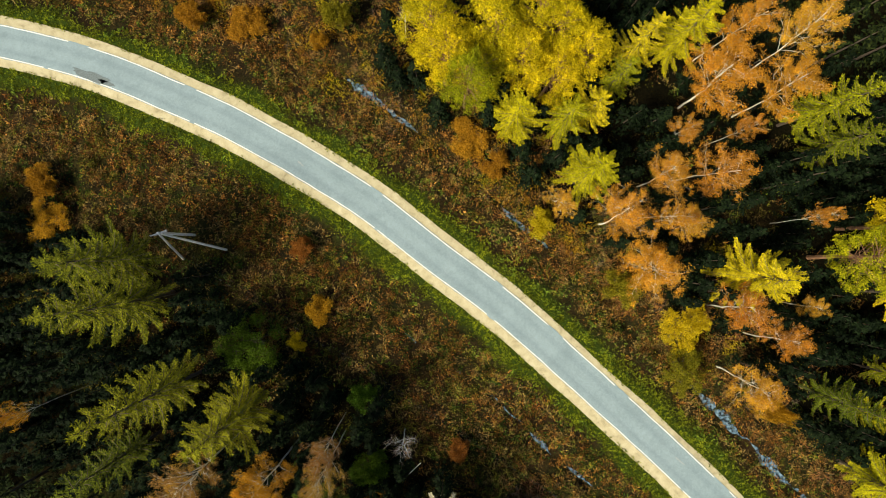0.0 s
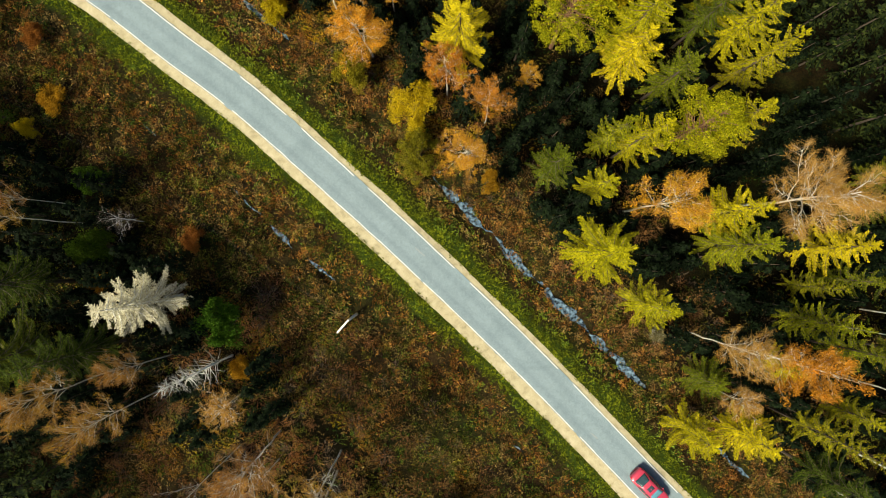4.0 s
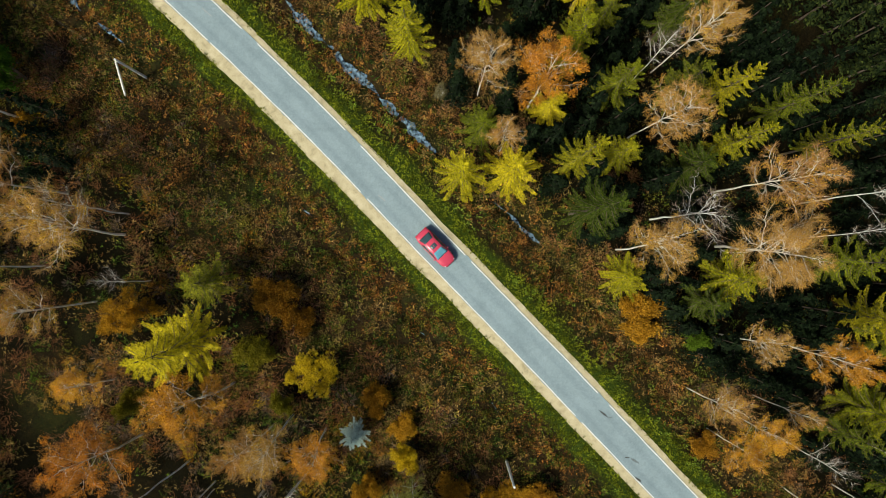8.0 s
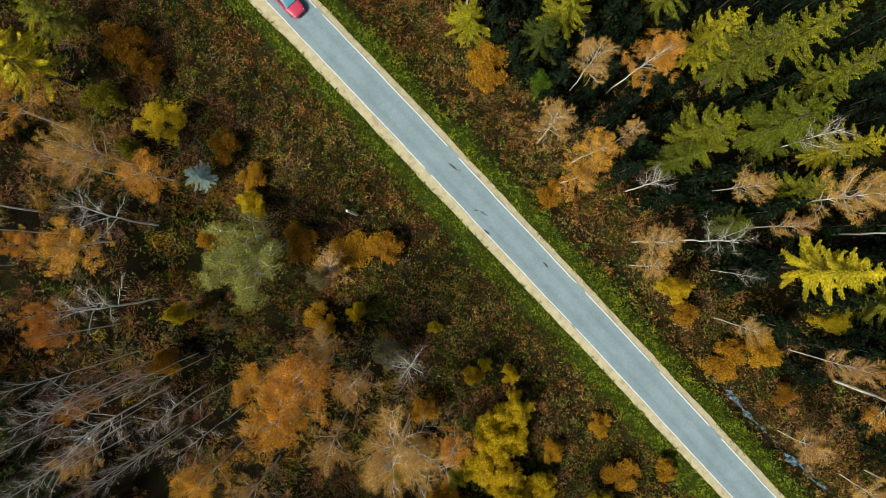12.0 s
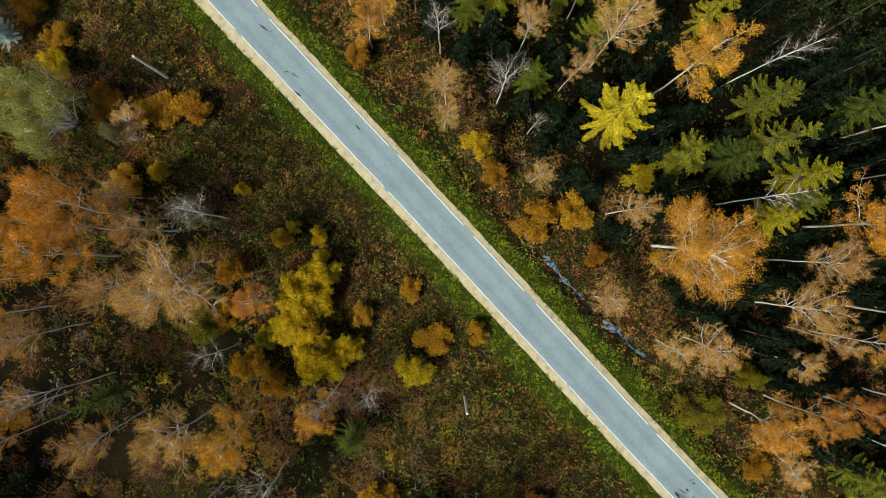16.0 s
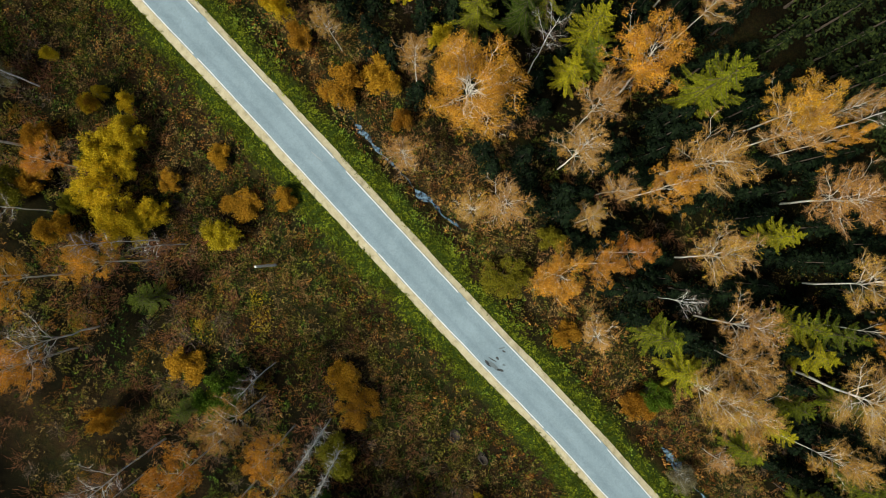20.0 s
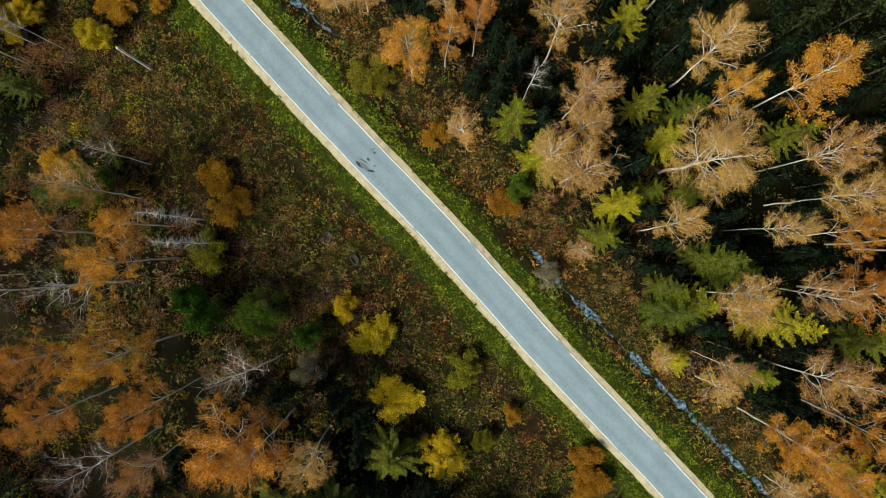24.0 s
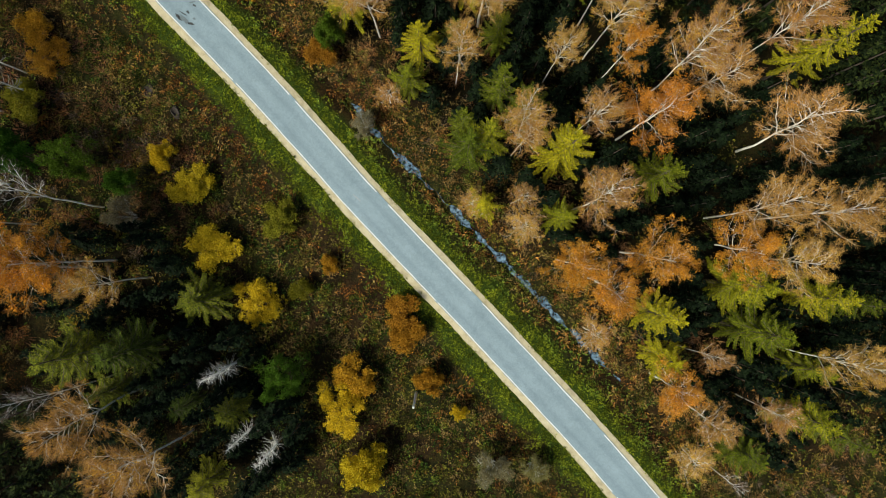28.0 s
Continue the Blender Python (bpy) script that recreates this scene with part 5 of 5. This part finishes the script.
p, o = scatter(23000, 87, 4.4, 14, bracken_band)
shrubs("ditch_bracken", "thick rust-orange bracken along the ditch", HERB["bracken"], p, o, 87, 0.2, 0.5, 34)


def birch_wood(x, y, p, o):
    """1 in the open birch wood west of the road, 0 elsewhere."""
    return (o < 0) * np.clip((p - 16) / 10, 0, 1) * np.clip((178 - p) / 10, 0, 1)


for tone, lab, seed, n in (("rust", "rust-brown brush under the birches", 71, 3600), ("brown", "brown twiggy brush under the birches", 72, 2600), ("olive", "olive brush under the birches", 73, 1500)):
    p, o = scatter(n * 4, seed, 9, 64, lambda x, y, p, o: birch_wood(x, y, p, o) * hollows(x, y, p, o) * patch(x, y, 0.16, seed))
    shrubs("birch_wood_brush", lab, HERB[tone], p, o, seed)
    p, o = scatter(n, seed + 5, 6.5, 15, lambda x, y, p, o: (o > 0) * patch(x, y, 0.2, seed + 3) * dry(p, o) * np.clip((110 - p) / 20, 0.4 if tone == "rust" else 0.8, 1))
    shrubs("roadside_brush", lab.replace("under the birches", "between ditch and wood"), HERB[tone], p, o, seed + 5)
for mat, lab, seed, n, size in ((TWIG["red"], "reddish leafless brush under the birches", 121, 13000, 1.9), (TWIG["BN"], "grey leafless brush under the birches", 122, 6000, 1.7)):
    p, o = scatter(n, seed, 9, 60, lambda x, y, p, o: birch_wood(x, y, p, o) * (0.3 + 0.7 * hollows(x, y, p, o)) * np.clip((np.abs(o) - 9) / 6, 0, 1) * (0.25 + 0.75 * patch(x, y, 0.12, seed)))
    twig_brush("leafless_brush", lab, mat, p, o, seed, 0.6, size, 75)
    p, o = scatter(n // 3, seed + 4, 7, 22, lambda x, y, p, o: (o > 0) * np.clip((o - 7) / 3, 0, 1) * patch(x, y, 0.15, seed + 2) * dry(p, o))
    twig_brush("leafless_brush", lab.replace("under the birches", "between ditch and wood"), mat, p, o, seed + 4, 0.5, 1.2, 60)
for tone, lab, seed, n in (("UO", "tangled orange-leaved saplings under the birches", 81, 1500), ("UB", "tangled russet saplings under the birches", 82, 900), ("UG", "tangled olive saplings under the birches", 83, 800), ("UY", "tangled yellow saplings under the birches", 85, 500), ("UD", "dark green young conifers under the birches", 84, 600)):
    p, o = scatter(n * 3, seed, 13, 64, lambda x, y, p, o: birch_wood(x, y, p, o) * patch(x, y, 0.1, seed) * hollows(x, y, p, o) * np.clip((np.abs(o) - 11) / 7, 0, 1))
    shrubs("birch_wood_saplings", lab, LEAF[tone], p, o, seed, 0.5, 1.5, 170)
for tone, lab, seed, n in (("UO", "golden-orange brush at the edge of the wood", 101, 3400), ("UG", "olive-yellow brush at the edge of the wood", 102, 1500), ("UB", "russet brush at the edge of the wood", 103, 1200), ("UY", "yellow brush at the edge of the wood", 104, 1200)):
    p, o = scatter(n, seed, 8.5, 22, lambda x, y, p, o: (o > 0) * np.clip((38 - p) / 8, 0, 1) * patch(x, y, 0.2, seed) * np.clip((21 - o) / 5, 0, 1) * dry(p, o))
    shrubs("wood_edge_brush", lab, LEAF[tone], p, o, seed, 0.4, 1.1, 120)
    p, o = scatter(n, seed + 10, 8.0, 16, lambda x, y, p, o: (o > 0) * np.clip((p - 34) / 8, 0, 1) * 0.5 * patch(x, y, 0.2, seed) * np.clip((16 - o) / 4, 0, 1) * dry(p, o))
    shrubs("wood_edge_brush", lab, HERB[{"UO": "rust", "UG": "olive", "UB": "brown", "UY": "straw"}[tone]], p, o, seed + 10, 0.35, 0.8, 80)
p, o = scatter(64000, 90, 30, 66, lambda x, y, p, o: birch_wood(x, y, p, o) * hollows(x, y, p, o) * (0.2 + 0.8 * patch(x, y, 0.15, 91)))
clumps("birch_wood_litter", "brown litter and herbs on the floor of the birch wood", HERB["brown"], p, o, 9, (0.14, 0.3), (0.07, 0.13), (0.1, 1.0), 92)


for tone, lab, seed in (("rust", "low rust-brown shrubs scattered in the meadow", 61), ("olive", "low olive shrubs scattered in the meadow", 62), ("brown", "low brown shrubs scattered in the meadow", 63), ("leafy", "low dark green shrubs scattered in the meadow", 64)):
    p, o = scatter(5200, seed, 6.0, 40, lambda x, y, p, o: (1 - (tone == "rust") * 0.8 * (o < 0) * (p > 104)) * bare(x, y) * (0.15 + 0.85 * patch(x, y, 0.13, seed)) * dry(p, o) * np.where(o < 0, 1.0, 0.7) * np.clip((np.abs(o) - 6) / 4, 0, 1))
    shrubs("low_shrubs", lab, HERB[tone], p, o, seed)


# cushions of bracken, herbs and dry stalks that cover the open meadow, each tone in patches of its own
for tone, lab, seed, least, share in (("bracken", "orange-brown bracken cushions in the meadow", 141, 0.42, 1.0), ("olive", "olive herb cushions in the meadow", 142, 0.4, 1.0), ("leafy", "dark green herb cushions in the meadow", 143, 0.42, 1.0),
                                      ("brown", "brown faded cushions in the meadow", 144, 0.48, 0.8), ("straw", "pale straw-coloured cushions in the meadow", 145, 0.66, 0.6)):
    p, o = scatter(11000, seed, 4.6, 24, lambda x, y, p, o: share * (patch(x, y, 0.33, seed) > least) * bare(x, y) * dry(p, o) * np.clip((np.abs(o) - 4.5) / 1.2, 0, 1) * (1 - near_wood(x, y) * (np.abs(o) > np.where(o < 0, 16, 9)))
                   * np.where(o < 0, 1, np.clip((13 - o) / 3, 0, 1)) * np.where((o < 0) & (p > 45), (0.35 if tone == "bracken" else 1.0) + (0.25 if tone == "bracken" else 0) * (p < 100), 0.75 if tone == "leafy" else 1.0))
    shrubs("meadow_cushions", lab, HERB[tone], p, o, seed, 0.22, 0.6, 40, 1.45)


# ---- power line: poles with raking struts, cross-arms, insulators and wires ----
def pole(x, y, h, struts, arm_turn, arms):
    thing = empty("utility_pole", "weathered grey utility pole in the meadow" + (" with raking struts" if struts else ""), "utility pole", "poles of the power line")
    z = float(ground_z(np.array([x]), np.array([y]))[0])
    thing.matrix_basis = pose(x, y, z)
    t = Tubes()
    t.add([(0, 0, -0.4), (0, 0, h * 0.5), (0, 0, h)], 0.15, 0.11, 10)
    mesh("shaft", t.v, t.f, POLE_WOOD, thing)
    for dx, dy in struts:
        t = Tubes()
        t.add([(dx, dy, -0.4), (dx * 0.05, dy * 0.05, h * 0.94)], 0.13, 0.1, 10)
        mesh("strut", t.v, t.f, POLE_WOOD, thing)
    c, s = math.cos(radians(arm_turn)), math.sin(radians(arm_turn))
    ends = [(0, 0, h + 0.12)]
    if arms:
        for k, half in ((h - 0.25, 0.85), (h - 0.75, 0.6))[:arms]:
            bm = bmesh.new()
            box(bm, (half * 2, 0.1, 0.12), (0, 0, k), 0.015, Matrix.Rotation(radians(arm_turn), 4, "Z"))
            part("cross_arm", bm, GALV, thing, "galvanised steel cross-arm")
            for sg in (-1, 1):
                e = (c * half * 0.9 * sg, s * half * 0.9 * sg, k)
                t = Tubes()
                t.add([e, (e[0], e[1], k + 0.12), (e[0], e[1], k + 0.22)], 0.03, 0.05, 8)
                mesh("insulator", t.v, t.f, GLASSY, thing, "white porcelain insulator")
                if k == h - 0.25:
                    ends.append((e[0], e[1], k + 0.22))
    else:
        t = Tubes()
        t.add([(0, 0, h - 0.02), (0, 0, h + 0.08), (0, 0, h + 0.14)], 0.03, 0.05, 8)
        mesh("insulator", t.v, t.f, GLASSY, thing, "white porcelain insulator")
    return [Vector(e) + Vector((x, y, z)) for e in ends]


GALV = plain("galvanised_steel", (0.45, 0.46, 0.47), 0.45, 0.8, 0.15, 10)
GLASSY = plain("white_porcelain", (0.75, 0.75, 0.72), 0.25, 0, 0.05)
WIRE = plain("dull_aluminium_wire", (0.16, 0.16, 0.15), 0.5, 0.7, 0.1)
tops = [pole(-26.8, 1.5, 8.6, [(3.3, -1.6), (-1.3, -2.7)], 20, 2), pole(18.6, -29.4, 6.2, [(-2.3, -2.2)], 40, 0), pole(57.1, -70.3, 7.4, [], 45, 0),
        pole(88.6, -103.7, 7.0, [], 45, 0), pole(136.6, -153.8, 6.2, [], 45, 0)]
for a, b in zip(tops[:-1], tops[1:]):
    for e in a[:2] if len(a) > 1 else a:
        t = Tubes()
        pts = [e.lerp(b[0], u) - Vector((0, 0, 0.9 * 4 * u * (1 - u))) for u in np.linspace(0, 1, 15)]
        t.add(pts, 0.003, 0.003, 4)
        tagged(mesh("power_wire", t.v, t.f, WIRE), "thin sagging overhead wire between poles", "wire", "wires of the power line")


# ---- bare soil pits in the meadow and a fallen stem under the trees ----
SOIL = bark_material("dark_wet_soil", (0.03, 0.021, 0.015), (0.012, 0.009, 0.008), 7.0, 0.8, 0.9)


def soil_pit(x, y, size, seed):
    """A ragged ring of thrown-up earth round a dug hollow."""
    n, rows = 22, [(1.25, -0.1), (1.05, 0.1), (0.85, 0.22), (0.66, 0.12), (0.4, 0.02), (0.12, -0.02)]
    z = float(ground_z(np.array([x]), np.array([y]))[0])
    v = []
    for r, h in rows:
        for k in range(n):
            w = 2 * math.pi * k / n
            j = 1 + 0.35 * noise.noise((math.cos(w) * 1.4, math.sin(w) * 1.4, seed + r))
            v.append((math.cos(w) * size * r * j * 1.2, math.sin(w) * size * r * j * 0.9, h * (0.7 + 0.5 * j)))
    f = [(i * n + k, i * n + (k + 1) % n, (i + 1) * n + (k + 1) % n, (i + 1) * n + k) for i in range(len(rows) - 1) for k in range(n)]
    f.append(tuple((len(rows) - 1) * n + k for k in range(n)))
    ob = mesh("soil_pit", v, f, SOIL)
    ob.matrix_world = pose(x, y, z + 0.05, 0, 0, seed * 40)
    tagged(ob, "dug hollow of dark wet soil in the meadow", "soil pit", "soil pits")


for i, (a, b, size) in enumerate(PITS):
    soil_pit(a, b, size, 1.7 + i)
t, line = Tubes(), []
for k in range(9):
    u = k / 8
    a, b = -9.9 + 7.5 * u, -30.3 + 7.5 * u + 0.25 * math.sin(u * 5)
    line.append((a, b, float(ground_z(np.array([a]), np.array([b]))[0]) + 0.3 + 0.1 * math.sin(u * 4)))
t.add(line, 0.13, 0.04, 8)
for k, (a, b) in enumerate([(0.5, 0.9), (-0.8, 0.6), (0.3, 1.1), (-0.7, 0.8)]):
    q = line[3 + k]
    t.add([q, (q[0] + a, q[1] + b, q[2] + 0.25)], 0.035, 0.01, 4)
tagged(mesh("fallen_trunk", t.v, t.f, GREY_BARK), "thin grey fallen trunk lying between the spruces", "fallen trunk")


# ---- the red car on the road ----
CAR_RED = plain("red_car_paint", (0.46, 0.04, 0.085), 0.35, 0.1, 0.06, 3, 0.5)
CAR_GLASS = plain("tinted_car_glass", (0.03, 0.06, 0.075), 0.22, 0.0, 0.1, 2)
# The blue of the windscreen is the sky's reflection, put into its base colour.
CAR_SCREEN = plain("windscreen_with_painted_sky", (0.1, 0.27, 0.37), 0.2, 0.0, 0.1, 2)
RUBBER = plain("black_rubber", (0.02, 0.02, 0.022), 0.8, 0, 0.2)
ALLOY = plain("silver_alloy", (0.396, 0.403, 0.418), 0.3, 0.9, 0.08)
LAMP_CLEAR = plain("clear_headlight_plastic", (0.54, 0.562, 0.576), 0.1, 0.0, 0.05, 8, 1.0)
LAMP_RED = plain("red_tail_light_plastic", (0.4, 0.01, 0.015), 0.15, 0, 0.1, 8, 1.0)


def loft(rows, closed=False):
    """Skin over rows of points."""
    n = len(rows[0])
    v = [p for r in rows for p in r]
    f = [(i * n + k, i * n + k + 1, (i + 1) * n + k + 1, (i + 1) * n + k) for i in range(len(rows) - 1) for k in range(n - 1)]
    if closed:
        f += [tuple(range(n))[::-1], tuple((len(rows) - 1) * n + k for k in range(n))]
    return v, f


def pane(name, a, b, c, d, parent, mat, label="", lift=0.012, bow=0.0):
    """A glass sheet over four corners, bowed outwards in its middle, 6 mm thick at its rim."""
    a, b, c, d = (Vector(q) for q in (a, b, c, d))
    nrm = (b - a).cross(d - a).normalized()
    v, n = [], 7
    for i in range(n):
        for j in range(n):
            u, w = i / (n - 1), j / (n - 1)
            q = a.lerp(b, u).lerp(d.lerp(c, u), w)
            v.append(q + nrm * (lift + bow * 16 * u * (1 - u) * w * (1 - w)))
    f = [(i * n + j, (i + 1) * n + j, (i + 1) * n + j + 1, i * n + j + 1) for i in range(n - 1) for j in range(n - 1)]
    ob = mesh(name, v, f, mat, parent, label, True)
    s = ob.modifiers.new("thickness", "SOLIDIFY")
    s.thickness = 0.006
    return ob


def build_car(x, y, turn):
    car = empty("car", "red four-door saloon car on the asphalt road", "car")
    xs = [-2.3, -2.24, -2.1, -1.8, -1.3, -0.6, 0.2, 0.9, 1.4, 1.8, 2.08, 2.24, 2.32]
    half = [0.5, 0.68, 0.79, 0.87, 0.9, 0.91, 0.91, 0.9, 0.88, 0.84, 0.75, 0.6, 0.4]
    top = [0.78, 0.9, 0.97, 1.0, 1.0, 0.98, 0.97, 0.95, 0.9, 0.85, 0.78, 0.7, 0.6]
    rows = []
    for a, w, h in zip(xs, half, top):
        prof = [(w * 0.9, 0.22), (w, 0.36), (w * 1.0, 0.6), (w * 0.985, h - 0.16), (w * 0.93, h - 0.05), (w * 0.8, h), (w * 0.4, h + 0.02), (0, h + 0.025)]
        rows.append([(a, b, c) for b, c in prof] + [(a, -b, c) for b, c in prof[-2::-1]])
    v, f = loft(rows, True)
    body = mesh("body", v, f, CAR_RED, car, "glossy red painted body", True)
    lower = [(-1.72, 0.74, 0.99), (-1.2, 0.8, 0.99), (-0.3, 0.82, 0.98), (0.5, 0.81, 0.97), (1.08, 0.76, 0.95)]
    upper = [(-0.98, 0.56, 1.40), (-0.75, 0.6, 1.44), (-0.3, 0.62, 1.46), (0.1, 0.61, 1.45), (0.32, 0.57, 1.41)]
    rows = []
    for (a, w, z), (A, W, Z) in zip(lower, upper):
        prof = [(a, w, z), (a * 0.5 + A * 0.5, w * 0.55 + W * 0.45, z * 0.5 + Z * 0.5 + 0.02), (A, W, Z), (A, W * 0.6, Z + 0.025), (A, 0, Z + 0.035)]
        rows.append(prof + [(p, -q, r) for p, q, r in prof[-2::-1]])
    v, f = loft(rows, True)
    mesh("cabin_shell", v, f, CAR_RED, car, "red roof and window pillars", True)
    pane("windscreen", (1.1, -0.72, 0.975), (1.1, 0.72, 0.975), (0.3, 0.55, 1.43), (0.3, -0.55, 1.43), car, CAR_SCREEN, "windscreen with the sky reflection put into its colour", 0.02, 0.05)
    pane("rear_window", (-1.7, 0.68, 1.01), (-1.7, -0.68, 1.01), (-0.96, -0.53, 1.42), (-0.96, 0.53, 1.42), car, CAR_GLASS, "tinted rear window", 0.02, 0.04)
    for sg in (1, -1):
        q = [(0.86, 0.79, 0.99), (-0.12, 0.83, 1.0), (-0.12, 0.645, 1.39), (0.28, 0.63, 1.37)]
        r = [(-0.2, 0.83, 1.0), (-1.25, 0.81, 1.01), (-0.88, 0.62, 1.36), (-0.2, 0.645, 1.39)]
        for corners in (q, r):
            pts = [(a, b * sg, c) for a, b, c in corners]
            pane("side_window", *pts, car, CAR_GLASS, "tinted side window", 0.022 * sg)
    pane("sunroof", (-0.02, -0.33, 1.478), (-0.02, 0.33, 1.478), (-0.5, 0.33, 1.488), (-0.5, -0.33, 1.488), car, CAR_GLASS, "dark glass sunroof", 0.01)
    for sg in (1, -1):
        bm = bmesh.new()
        box(bm, (0.26, 0.26, 0.12), (2.04, 0.56 * sg, 0.7), 0.05, Matrix.Rotation(radians(-24 * sg), 4, "Z"))
        part("headlight", bm, LAMP_CLEAR, car, "clear headlight")
        bm = bmesh.new()
        box(bm, (0.2, 0.34, 0.14), (-2.17, 0.6 * sg, 0.82), 0.05, Matrix.Rotation(radians(20 * sg), 4, "Z"))
        part("tail_light", bm, LAMP_RED, car, "red tail light")
        bm = bmesh.new()
        box(bm, (0.12, 0.17, 0.12), (0.84, 0.97 * sg, 1.0), 0.04)
        box(bm, (0.06, 0.12, 0.05), (0.84, 0.88 * sg, 0.97), 0.01)
        part("wing_mirror", bm, CAR_RED, car)
        for a in (0.45, -0.62):
            bm = bmesh.new()
            box(bm, (0.2, 0.03, 0.035), (a, 0.915 * sg, 0.8), 0.01)
            part("door_handle", bm, CAR_RED, car)
        for a in (1.4, -1.36):
            t = Tubes()
            t.add([(a, 0.68 * sg, 0.32), (a, 0.72 * sg, 0.32), (a, 0.87 * sg, 0.32), (a, 0.9 * sg, 0.32)], 0.32, 0.32, 28)
            tyre = mesh("wheel", t.v, t.f, RUBBER, car, "black rubber tyre", False)
            t = Tubes()
            t.add([(a, 0.86 * sg, 0.32), (a, 0.912 * sg, 0.32)], 0.21, 0.19, 20)
            mesh("rim", t.v, t.f, ALLOY, tyre, "silver alloy rim")
    for a, w, zz in ((2.27, 0.9, 0.4), (-2.25, 1.1, 0.45)):
        bm = bmesh.new()
        box(bm, (0.14, w, 0.16), (a, 0, zz), 0.04)
        part("bumper", bm, RUBBER, car, "black lower bumper")
    bm = bmesh.new()
    box(bm, (0.05, 0.7, 0.13), (2.31, 0, 0.6), 0.02)
    part("grille", bm, RUBBER, car, "black radiator grille")
    car.matrix_basis = pose(x, y, 0.008, 0, 0, turn)


build_car(49.56, -47.62, -46.1)
